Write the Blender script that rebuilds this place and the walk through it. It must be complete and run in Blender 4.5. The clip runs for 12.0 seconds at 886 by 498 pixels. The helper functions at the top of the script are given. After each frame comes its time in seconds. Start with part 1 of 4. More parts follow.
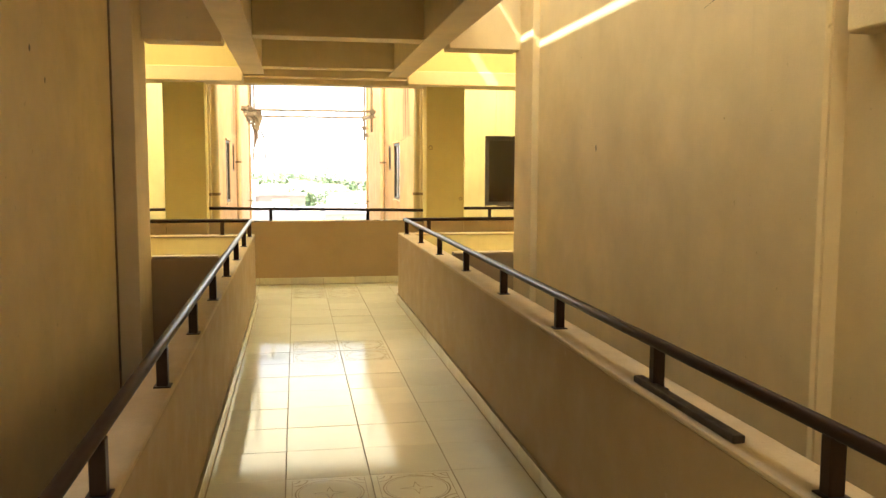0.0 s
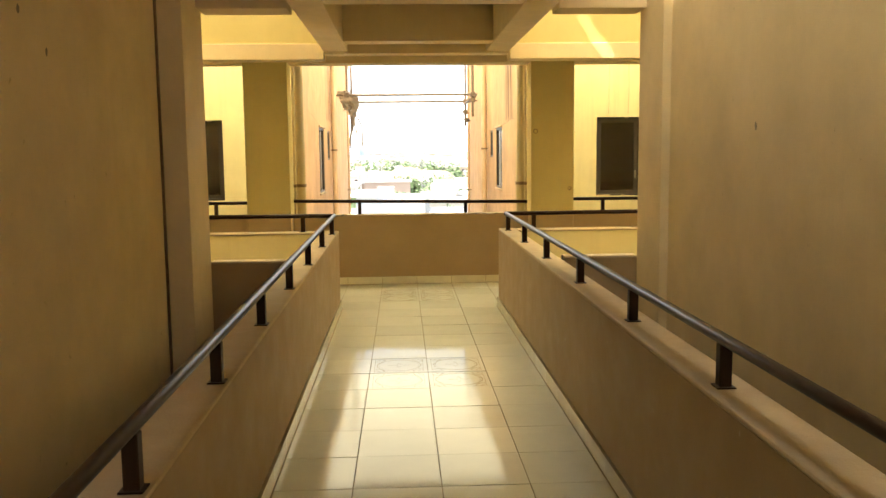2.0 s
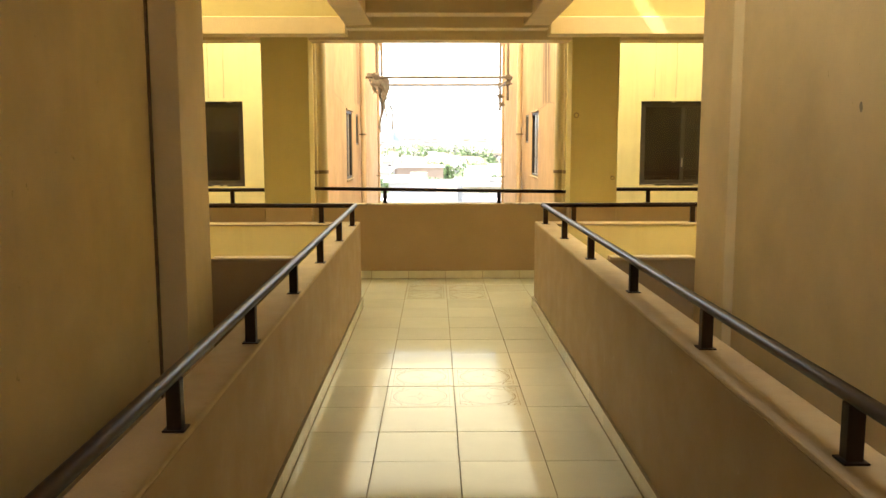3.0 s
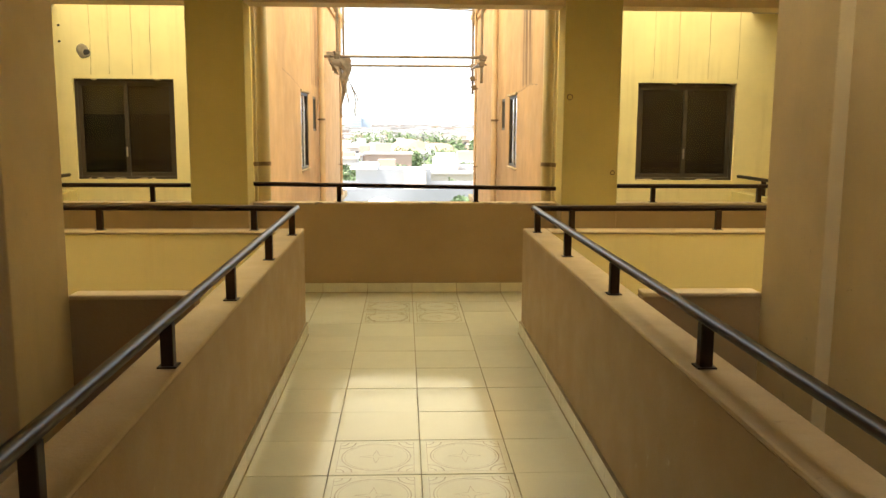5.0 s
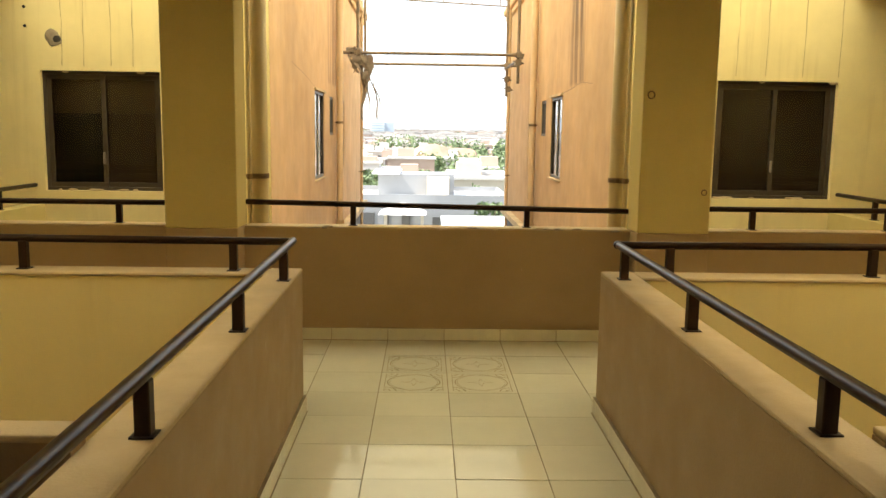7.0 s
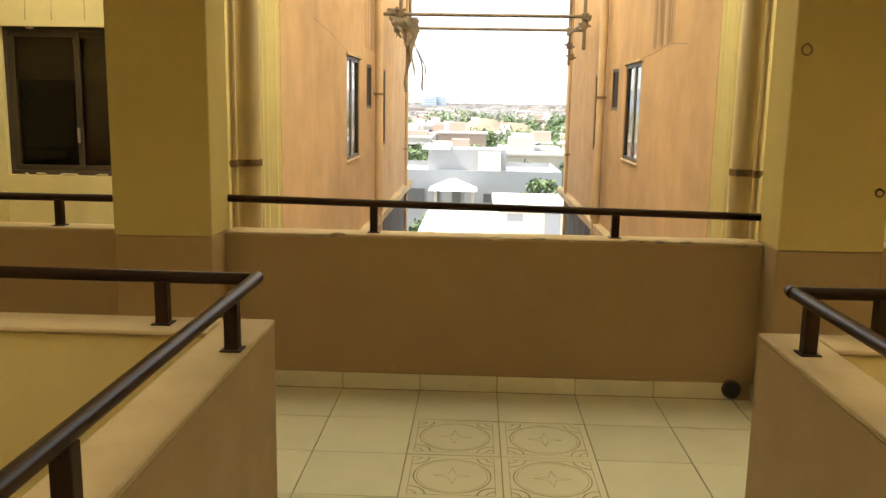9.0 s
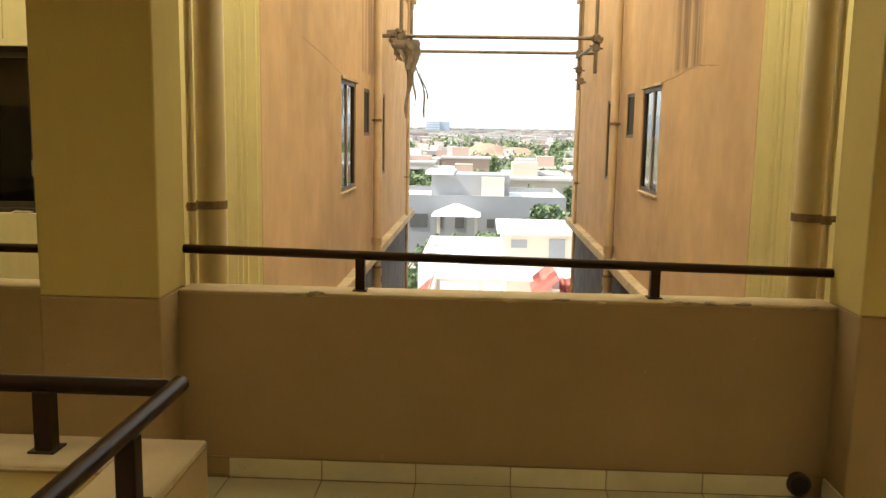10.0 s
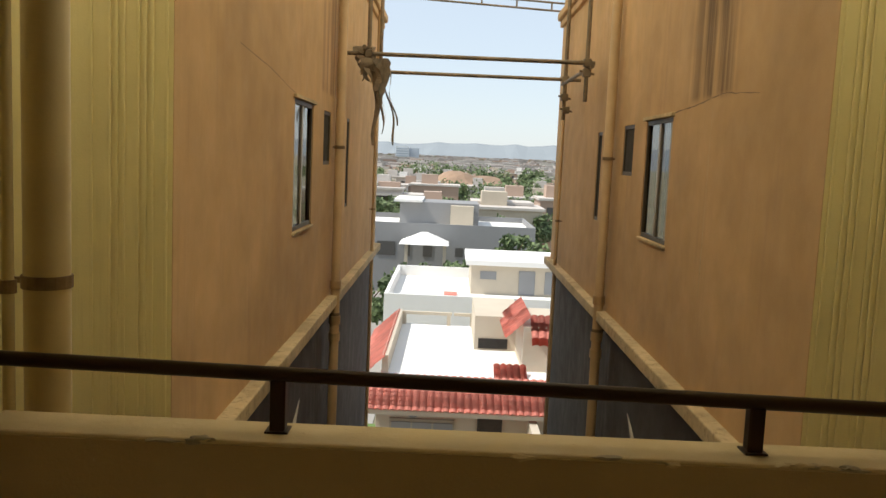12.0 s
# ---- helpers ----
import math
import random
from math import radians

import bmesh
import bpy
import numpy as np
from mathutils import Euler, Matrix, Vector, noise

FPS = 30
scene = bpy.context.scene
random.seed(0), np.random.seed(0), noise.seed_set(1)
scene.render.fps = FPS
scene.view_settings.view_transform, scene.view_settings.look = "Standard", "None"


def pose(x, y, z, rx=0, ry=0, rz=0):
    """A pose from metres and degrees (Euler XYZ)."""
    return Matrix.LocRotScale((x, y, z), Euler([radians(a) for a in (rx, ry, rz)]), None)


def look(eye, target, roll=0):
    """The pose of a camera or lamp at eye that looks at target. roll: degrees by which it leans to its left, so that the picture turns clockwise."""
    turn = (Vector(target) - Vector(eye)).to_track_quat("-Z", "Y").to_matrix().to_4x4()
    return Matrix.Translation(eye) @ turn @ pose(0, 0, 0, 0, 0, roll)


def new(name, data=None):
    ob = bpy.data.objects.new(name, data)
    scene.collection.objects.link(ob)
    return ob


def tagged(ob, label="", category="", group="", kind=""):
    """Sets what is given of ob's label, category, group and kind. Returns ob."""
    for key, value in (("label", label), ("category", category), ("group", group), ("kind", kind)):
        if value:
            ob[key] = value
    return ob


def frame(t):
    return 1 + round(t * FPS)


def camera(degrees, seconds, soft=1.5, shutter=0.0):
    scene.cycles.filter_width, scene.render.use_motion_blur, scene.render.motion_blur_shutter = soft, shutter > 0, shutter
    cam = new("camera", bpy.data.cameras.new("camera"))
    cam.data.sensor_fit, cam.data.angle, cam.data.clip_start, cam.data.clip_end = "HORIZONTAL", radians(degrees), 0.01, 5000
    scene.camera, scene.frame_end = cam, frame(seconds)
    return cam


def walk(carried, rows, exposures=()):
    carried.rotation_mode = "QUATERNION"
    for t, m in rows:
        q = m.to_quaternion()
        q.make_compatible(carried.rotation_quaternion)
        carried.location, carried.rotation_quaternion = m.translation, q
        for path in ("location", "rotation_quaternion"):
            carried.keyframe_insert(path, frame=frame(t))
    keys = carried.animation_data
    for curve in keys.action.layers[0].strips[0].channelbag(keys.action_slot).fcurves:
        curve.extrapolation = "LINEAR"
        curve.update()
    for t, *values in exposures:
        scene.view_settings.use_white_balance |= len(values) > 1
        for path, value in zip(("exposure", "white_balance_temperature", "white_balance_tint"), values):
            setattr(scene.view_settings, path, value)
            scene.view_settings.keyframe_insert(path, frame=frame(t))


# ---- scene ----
cam = camera(55.8, 12.0)
PATH = [
    (0, (-0.336, 0.482, 1.471), (0.009, 2.443, 1.28), 0.2),
    (0.5, (-0.281, 0.719, 1.484), (0.002, 2.69, 1.292), 0.0),
    (1, (-0.221, 0.972, 1.47), (-0.037, 2.954, 1.276), -0.2),
    (1.5, (-0.174, 1.254, 1.475), (-0.077, 3.24, 1.264), -0.1),
    (2, (-0.16, 1.58, 1.483), (-0.064, 3.566, 1.259), -0.6),
    (2.5, (-0.13, 1.924, 1.475), (-0.078, 3.909, 1.235), -0.8),
    (2.7, (-0.118, 2.062, 1.478), (-0.092, 4.046, 1.23), -0.3),
    (4.3, (-0.099, 3.237, 1.472), (-0.075, 5.216, 1.19), 0.6),
    (4.5, (-0.094, 3.394, 1.486), (-0.043, 5.372, 1.198), 0.5),
    (5, (-0.075, 3.786, 1.474), (0.019, 5.763, 1.186), 0.3),
    (5.5, (-0.089, 4.161, 1.479), (-0.064, 6.141, 1.197), 0.4),
    (6, (-0.139, 4.563, 1.485), (-0.11, 6.545, 1.218), 0.1),
    (6.5, (-0.137, 4.994, 1.476), (-0.111, 6.975, 1.201), 0.3),
    (7, (-0.142, 5.392, 1.472), (-0.099, 7.372, 1.195), 0.8),
    (7.2, (-0.139, 5.564, 1.477), (-0.084, 7.544, 1.201), 1.0),
    (8.8, (-0.132, 6.896, 1.45), (-0.171, 8.868, 1.114), 0.8),
    (9, (-0.131, 7.059, 1.457), (-0.207, 9.028, 1.119), 1.0),
    (9.5, (-0.141, 7.455, 1.452), (-0.261, 9.425, 1.129), 1.3),
    (10, (-0.156, 7.839, 1.484), (-0.241, 9.817, 1.203), 1.0),
    (10.5, (-0.167, 8.21, 1.494), (-0.27, 10.188, 1.222), 0.8),
    (11, (-0.198, 8.556, 1.506), (-0.248, 10.535, 1.221), 1.7),
    (11.5, (-0.211, 8.883, 1.523), (-0.214, 10.867, 1.271), 1.9),
    (12, (-0.235, 9.198, 1.528), (-0.244, 11.187, 1.312), 2.5),
]
EXPOSURES = [(0, 2.66), (1, 2.36), (2.5, 2.24), (4.5, 2.02), (5.5, 1.74), (6.5, 1.72), (7, 1.6), (9.5, 1.42), (10.5, 0.85), (11.2, 0.55), (12, 0.1)]
walk(cam, [(t, look(eye, target, roll)) for t, eye, target, roll in PATH], EXPOSURES)

# ---- world, sun, exposure ----
world = bpy.data.worlds.new("world")
scene.world = world
world.use_nodes = True
wn = world.node_tree
sky = wn.nodes.new("ShaderNodeTexSky")
sky.sky_type = "NISHITA"
sky.sun_disc = False
SUN_WAY = Vector((0.55, 0.13, -0.83)).normalized()
sky.sun_elevation = math.asin(-SUN_WAY.z)
sky.sun_rotation = math.atan2(-SUN_WAY.x, -SUN_WAY.y)
sky.air_density, sky.dust_density, sky.ozone_density = 1.0, 0.5, 2.0
wn.nodes["Background"].inputs["Strength"].default_value = 0.15
haze = wn.nodes.new("ShaderNodeMix")
haze.data_type = "RGBA"
haze.inputs[0].default_value = 0.65
haze.inputs[7].default_value = (5.1, 5.6, 6.1, 1)
wn.links.new(sky.outputs[0], haze.inputs[6])
wn.links.new(haze.outputs[2], wn.nodes["Background"].inputs["Color"])
sun = new("sun", bpy.data.lights.new("sun", "SUN"))
sun.data.energy, sun.data.angle, sun.data.color = 4.5, radians(0.53), (1.0, 0.95, 0.86)
sun.matrix_world = Matrix.Translation((0, 0, 30)) @ SUN_WAY.to_track_quat("-Z", "Y").to_matrix().to_4x4()


# ---- materials ----
def material(name, colour, rough=0.7, metal=0.0, vary=0.12, scale=6.0, bump=0.15, streak=0.0, speck=0.0, stain=(0.2, 0.15, 0.09), island=0.0, fine=90.0, objvary=0.0, spec=0.5):
    """Procedural surface: base colour with blotches, grain, optional vertical run-off streaks and chips."""
    m = bpy.data.materials.new(name)
    m.use_nodes = True
    n, l = m.node_tree.nodes, m.node_tree.links
    b = n["Principled BSDF"]
    b.inputs["Roughness"].default_value = rough
    b.inputs["Metallic"].default_value = metal
    b.inputs["Specular IOR Level"].default_value = spec
    geo = n.new("ShaderNodeNewGeometry")
    def tex(sc, detail, vec=None, rgh=0.6):
        t = n.new("ShaderNodeTexNoise")
        t.inputs["Scale"].default_value, t.inputs["Detail"].default_value, t.inputs["Roughness"].default_value = sc, detail, rgh
        l.new(vec if vec else geo.outputs["Position"], t.inputs["Vector"])
        return t.outputs["Fac"]
    def ramp(fac, a, bb, lo, hi):
        r = n.new("ShaderNodeMapRange")
        for k, v in zip(("From Min", "From Max", "To Min", "To Max"), (a, bb, lo, hi)):
            r.inputs[k].default_value = v
        l.new(fac, r.inputs["Value"])
        return r.outputs["Result"]
    def mul(x, y):
        q = n.new("ShaderNodeMath")
        q.operation = "MULTIPLY"
        l.new(x, q.inputs[0])
        l.new(y, q.inputs[1])
        return q.outputs[0]
    big = ramp(tex(scale * 0.2, 4), 0.3, 0.7, 1 - vary, 1 + vary)
    mid = ramp(tex(scale, 5), 0.3, 0.7, 1 - vary * 0.6, 1 + vary * 0.6)
    val = mul(big, mid)
    if island or objvary:
        info = geo.outputs["Random Per Island"] if island else n.new("ShaderNodeObjectInfo").outputs["Random"]
        w = island or objvary
        val = mul(val, ramp(info, 0, 1, 1 - w, 1 + w))
    mix = n.new("ShaderNodeVectorMath")
    mix.operation = "SCALE"
    mix.inputs[0].default_value = colour
    l.new(val, mix.inputs["Scale"])
    out = mix.outputs[0]
    def over(out, fac, col):
        k = n.new("ShaderNodeMix")
        k.data_type = "RGBA"
        l.new(fac, k.inputs[0])
        l.new(out, k.inputs[6])
        k.inputs[7].default_value = (*col, 1)
        return k.outputs[2]
    if streak:
        mp = n.new("ShaderNodeMapping")
        mp.inputs["Scale"].default_value = (1.0, 1.0, 0.05)
        l.new(geo.outputs["Position"], mp.inputs["Vector"])
        s1 = ramp(tex(9.0, 4, mp.outputs[0], 0.7), 0.5, 0.8, 0, 1)
        s2 = ramp(tex(0.9, 2), 0.4, 0.65, 0.15, 1)
        f = n.new("ShaderNodeMath")
        f.operation = "MULTIPLY"
        f.inputs[1].default_value = streak
        l.new(mul(s1, s2), f.inputs[0])
        out = over(out, f.outputs[0], stain)
    if speck:
        out = over(out, ramp(tex(14, 6, None, 0.75), 0.66 - 0.05 * speck, 0.72, 0, 0.75), stain)
    l.new(out, b.inputs["Base Color"])
    if rough < 0.95 and bump:
        l.new(ramp(tex(scale * 1.7, 5), 0.3, 0.7, max(rough * 0.82, 0.02), min(rough * 1.2, 1)), b.inputs["Roughness"])
    if bump:
        bp = n.new("ShaderNodeBump")
        bp.inputs["Strength"].default_value, bp.inputs["Distance"].default_value = bump, 0.004
        add = n.new("ShaderNodeMath")
        l.new(tex(fine, 4), add.inputs[0])
        l.new(tex(scale, 3), add.inputs[1])
        l.new(add.outputs[0], bp.inputs["Height"])
        l.new(bp.outputs[0], b.inputs["Normal"])
    return m


M_WALL = material("beige_wall_paint", (0.70, 0.55, 0.31), 0.75, vary=0.11, scale=3.0, bump=0.3, streak=0.1, speck=0.12, stain=(0.36, 0.25, 0.12))
M_DADO = material("tan_dado_paint", (0.36, 0.255, 0.135), 0.6, vary=0.08, scale=3, bump=0.3, speck=0.15, stain=(0.5, 0.42, 0.3))
M_COPING = material("worn_coping_plaster", (0.49, 0.375, 0.215), 0.8, vary=0.14, scale=5, bump=0.5, speck=0.5, stain=(0.32, 0.22, 0.13))
# one yellow paint in two tones: deeper where shaded, paler where lit
M_YELLOW = material("yellow_paint_shaded_tone", (0.57, 0.465, 0.18), 0.7, vary=0.07, scale=2, bump=0.25, streak=0.25, stain=(0.42, 0.3, 0.1))
M_FASCIA = material("yellow_paint_lit_tone", (0.73, 0.62, 0.29), 0.7, vary=0.06, scale=2, bump=0.25, streak=0.25, stain=(0.5, 0.36, 0.14))
M_WINDARK = material("dim_far_window", (0.09, 0.085, 0.08), 0.3, vary=0.1, scale=1, bump=0)
M_CREAM = material("cream_weathered_paint", (0.80, 0.69, 0.35), 0.75, vary=0.08, scale=2.5, bump=0.3, streak=0.4, stain=(0.4, 0.29, 0.13))
M_PEACH = material("peach_exterior_paint", (0.545, 0.355, 0.18), 0.85, vary=0.17, scale=2.4, bump=0.5, streak=0.7, stain=(0.42, 0.26, 0.15))
M_LEDGE = material("chipped_ledge_plaster", (0.52, 0.40, 0.24), 0.9, vary=0.25, scale=6, bump=0.7, speck=2.6, stain=(0.13, 0.085, 0.05))
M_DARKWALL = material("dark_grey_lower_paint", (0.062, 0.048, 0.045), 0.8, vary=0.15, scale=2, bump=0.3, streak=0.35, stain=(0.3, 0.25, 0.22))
M_CONC = material("grey_soffit_plaster", (0.40, 0.36, 0.31), 0.85, vary=0.1, scale=2, bump=0.3)
M_TILE = material("glazed_cream_tile", (0.64, 0.61, 0.45), 0.08, vary=0.05, scale=4, bump=0.05, fine=6, objvary=0.05, spec=0.09)
M_SKIRT = material("glazed_skirting_tile", (0.72, 0.68, 0.52), 0.18, vary=0.08, scale=8, bump=0.05, speck=0.15, objvary=0.05)
M_GROUT = material("dirty_grout", (0.28, 0.22, 0.13), 0.9, vary=0.2, scale=12)
M_MOTIF = material("printed_tile_pattern", (0.40, 0.33, 0.20), 0.15, vary=0.3, scale=40, bump=0)
M_RAIL = material("dark_brown_enamel", (0.034, 0.019, 0.012), 0.34, vary=0.06, scale=3, bump=0.0, spec=0.1)
M_PIPE = material("painted_drain_pipe", (0.55, 0.43, 0.22), 0.5, vary=0.12, scale=4, bump=0.1, streak=0.3, stain=(0.3, 0.2, 0.1))
M_PIPE2 = material("brown_painted_pipe", (0.40, 0.26, 0.13), 0.55, vary=0.15, scale=4, bump=0.1, streak=0.3, stain=(0.2, 0.13, 0.07))
M_CLAMP = material("rusted_pipe_clamp", (0.20, 0.13, 0.07), 0.7, vary=0.3, scale=30)
M_FRAME = material("dark_bronze_aluminium", (0.06, 0.045, 0.03), 0.45, 0.1, vary=0.1, scale=10, bump=0.05)
M_FRAME_L = material("pale_aluminium", (0.38, 0.34, 0.28), 0.4, 0.5, vary=0.1, scale=10, bump=0.05)
M_STEEL = material("weathered_scaffold_steel", (0.22, 0.17, 0.12), 0.55, 0.5, vary=0.3, scale=14)
M_RAG = material("frayed_grey_sacking", (0.36, 0.30, 0.23), 0.95, vary=0.3, scale=18)
# near-black colour stands for the shade inside rooms, holes and openings
M_BLACK = material("black_for_unlit_depth", (0.03, 0.026, 0.022), 0.9, vary=0.2, scale=3)
M_BLIND = material("brown_window_blind", (0.10, 0.065, 0.04), 0.8, vary=0.15, scale=5)
M_NET = material("brown_net_screen", (0.16, 0.12, 0.07), 0.9, vary=0.12, scale=6)
M_PLATE = material("tarred_metal_strip", (0.045, 0.03, 0.022), 0.6, vary=0.25, scale=12)
M_SWITCH = material("aged_switch_plastic", (0.28, 0.2, 0.1), 0.5, vary=0.1, scale=20)
M_STAIN2 = material("olive_rain_stain", (0.50, 0.40, 0.2), 0.95, vary=0.3, scale=8, bump=0.2)
M_MORTAR = material("grey_patch_mortar", (0.30, 0.25, 0.18), 0.95, vary=0.25, scale=25, bump=0.6)
M_GROUND = material("dry_ground", (0.24, 0.22, 0.14), 0.95, vary=0.3, scale=0.05, bump=0)
M_GRASS = material("green_lawn", (0.13, 0.20, 0.05), 0.95, vary=0.2, scale=0.6, bump=0.3)
M_ROAD = material("pale_road", (0.30, 0.28, 0.25), 0.9, vary=0.1, scale=0.5, bump=0)
M_WHITE = material("white_roof_screed", (0.80, 0.78, 0.74), 0.85, vary=0.05, scale=0.6, bump=0)
M_HOUSE = material("cream_house_render", (0.52, 0.45, 0.35), 0.85, vary=0.06, scale=0.8, bump=0)
M_RED = material("red_clay_roof_tile", (0.56, 0.19, 0.14), 0.7, vary=0.12, scale=2, bump=0.2, objvary=0.12)
M_GREYH = material("grey_cement_render", (0.26, 0.26, 0.26), 0.9, vary=0.08, scale=0.5, bump=0)
M_CITY = material("far_house_walls", (0.42, 0.385, 0.35), 0.9, vary=0.1, scale=0.05, bump=0, island=0.35)
M_CITYRED = material("far_brick_houses", (0.36, 0.26, 0.2), 0.9, vary=0.1, scale=0.05, bump=0, island=0.3)
M_TOWER2 = material("blue_grey_tower_bands", (0.42, 0.46, 0.52), 0.6, vary=0.05, scale=0.05, bump=0)
M_TOWER = material("pale_tower_cladding", (0.66, 0.69, 0.72), 0.8, vary=0.05, scale=0.05, bump=0)
M_LEAF = material("broad_leaves", (0.12, 0.165, 0.065), 0.7, vary=0.2, scale=1.0, bump=0, island=0.35)
M_BARK = material("brown_bark", (0.15, 0.10, 0.06), 0.9, vary=0.2, scale=4)
# distance haze is painted into the hills' blue-grey base colour
M_HILL = material("hills_haze_colour", (0.25, 0.28, 0.30), 1.0, vary=0.06, scale=0.006, bump=0)
M_MOUND = material("red_earth_mound", (0.30, 0.2, 0.13), 0.95, vary=0.2, scale=0.3, bump=0)

def rain_stain(m, y0, y1, z0, east, colour):
    """A broad dark patch of rain runs above a ledge on one wall, with soft ragged edges."""
    n, l = m.node_tree.nodes, m.node_tree.links
    b = n["Principled BSDF"]
    old = b.inputs["Base Color"].links[0].from_socket
    geo, sep = n.new("ShaderNodeNewGeometry"), n.new("ShaderNodeSeparateXYZ")
    l.new(geo.outputs["Position"], sep.inputs[0])
    mp = n.new("ShaderNodeMapping")
    mp.inputs["Scale"].default_value = (1, 1, 0.06)
    l.new(geo.outputs["Position"], mp.inputs["Vector"])
    t = n.new("ShaderNodeTexNoise")
    t.inputs["Scale"].default_value, t.inputs["Detail"].default_value = 7.0, 5.0
    l.new(mp.outputs[0], t.inputs["Vector"])
    def rng(sock, a, c, lo, hi):
        r = n.new("ShaderNodeMapRange")
        r.interpolation_type = "SMOOTHSTEP"
        for k, v in zip(("From Min", "From Max", "To Min", "To Max"), (a, c, lo, hi)):
            r.inputs[k].default_value = v
        l.new(sock, r.inputs["Value"])
        return r.outputs["Result"]
    fac = rng(t.outputs["Fac"], 0.33, 0.56, 0.0, 1.0)
    for q in (rng(sep.outputs["Y"], y0 - 0.25, y0 + 0.25, 0, 1), rng(sep.outputs["Y"], y1 - 0.35, y1 + 0.35, 1, 0), rng(sep.outputs["Z"], z0 - 0.02, z0 + 0.06, 0, 1), rng(sep.outputs["X"], -0.1, 0.1, *((0, 1) if east else (1, 0)))):
        k = n.new("ShaderNodeMath")
        k.operation = "MULTIPLY"
        l.new(fac, k.inputs[0])
        l.new(q, k.inputs[1])
        fac = k.outputs[0]
    x = n.new("ShaderNodeMix")
    x.data_type = "RGBA"
    l.new(fac, x.inputs[0])
    l.new(old, x.inputs[6])
    x.inputs[7].default_value = (*colour, 1)
    l.new(x.outputs[2], b.inputs["Base Color"])


rain_stain(M_PEACH, 14.85, 15.7, 2.02, True, (0.15, 0.09, 0.05))
rain_stain(M_PEACH, 18.0, 19.2, 2.15, False, (0.33, 0.2, 0.11))

M_GLASS = bpy.data.materials.new("window_glass")
M_GLASS.use_nodes = True
_b = M_GLASS.node_tree.nodes["Principled BSDF"]
_b.inputs["Base Color"].default_value = (0.55, 0.52, 0.47, 1)
_b.inputs["Roughness"].default_value = 0.03
_b.inputs["Transmission Weight"].default_value = 1.0
_b.inputs["IOR"].default_value = 1.33

M_SHEET = bpy.data.materials.new("translucent_fibreglass_sheet")
M_SHEET.use_nodes = True
_n, _l = M_SHEET.node_tree.nodes, M_SHEET.node_tree.links
_n.remove(_n["Principled BSDF"])
_d, _t, _x = _n.new("ShaderNodeBsdfDiffuse"), _n.new("ShaderNodeBsdfTranslucent"), _n.new("ShaderNodeMixShader")
_z = _n.new("ShaderNodeTexNoise")
_z.inputs["Scale"].default_value = 1.2
_r = _n.new("ShaderNodeMix")
_r.data_type = "RGBA"
_r.inputs[6].default_value = (0.92, 0.80, 0.50, 1)
_r.inputs[7].default_value = (0.97, 0.89, 0.66, 1)
_l.new(_z.outputs["Fac"], _r.inputs[0])
_l.new(_r.outputs[2], _d.inputs["Color"])
_l.new(_r.outputs[2], _t.inputs["Color"])
_x.inputs[0].default_value = 0.88
_l.new(_d.outputs[0], _x.inputs[1])
_l.new(_t.outputs[0], _x.inputs[2])
_l.new(_x.outputs[0], _n["Material Output"].inputs["Surface"])


# ---- mesh helpers ----
def mesh_of(bm, name, mat, smooth=False):
    me = bpy.data.meshes.new(name)
    bm.to_mesh(me)
    bm.free()
    if smooth:
        for p in me.polygons:
            p.use_smooth = True
    me.materials.append(mat)
    return me


def part(name, bm, mat, parent=None, label="", smooth=False):
    ob = new(name, mesh_of(bm, name, mat, smooth))
    if parent:
        ob.parent = parent
    if label:
        ob["label"] = label
    return ob


def thing(name, label, category, at=(0, 0, 0), group="", kind=""):
    ob = new(name)
    ob.empty_display_size = 0.1
    ob.matrix_world = Matrix.Translation(at)
    return tagged(ob, label, category, group, kind)


def box(x0, x1, y0, y1, z0, z1, bevel=0.0, bm=None, segs=2):
    bm = bm or bmesh.new()
    geo = bmesh.ops.create_cube(bm, size=1.0)
    vs = geo["verts"]
    for v in vs:
        v.co = Vector((x0 + (v.co.x + 0.5) * (x1 - x0), y0 + (v.co.y + 0.5) * (y1 - y0), z0 + (v.co.z + 0.5) * (z1 - z0)))
    if bevel:
        es = list({e for v in vs for e in v.link_edges})
        bmesh.ops.bevel(bm, geom=es, offset=bevel, segments=segs, affect="EDGES", profile=0.5)
    return bm


def tube(p, q, r, sides=14, bm=None, r2=None):
    bm = bm or bmesh.new()
    p, q = Vector(p), Vector(q)
    m = Matrix.Translation((p + q) / 2) @ (q - p).to_track_quat("Z", "Y").to_matrix().to_4x4()
    bmesh.ops.create_cone(bm, cap_ends=True, segments=sides, radius1=r, radius2=r if r2 is None else r2, depth=(q - p).length, matrix=m)
    return bm


def structure(name, bm, mat, label="", category=""):
    return tagged(part(name, bm, mat), label, category or name.split("_")[0], kind="structure")


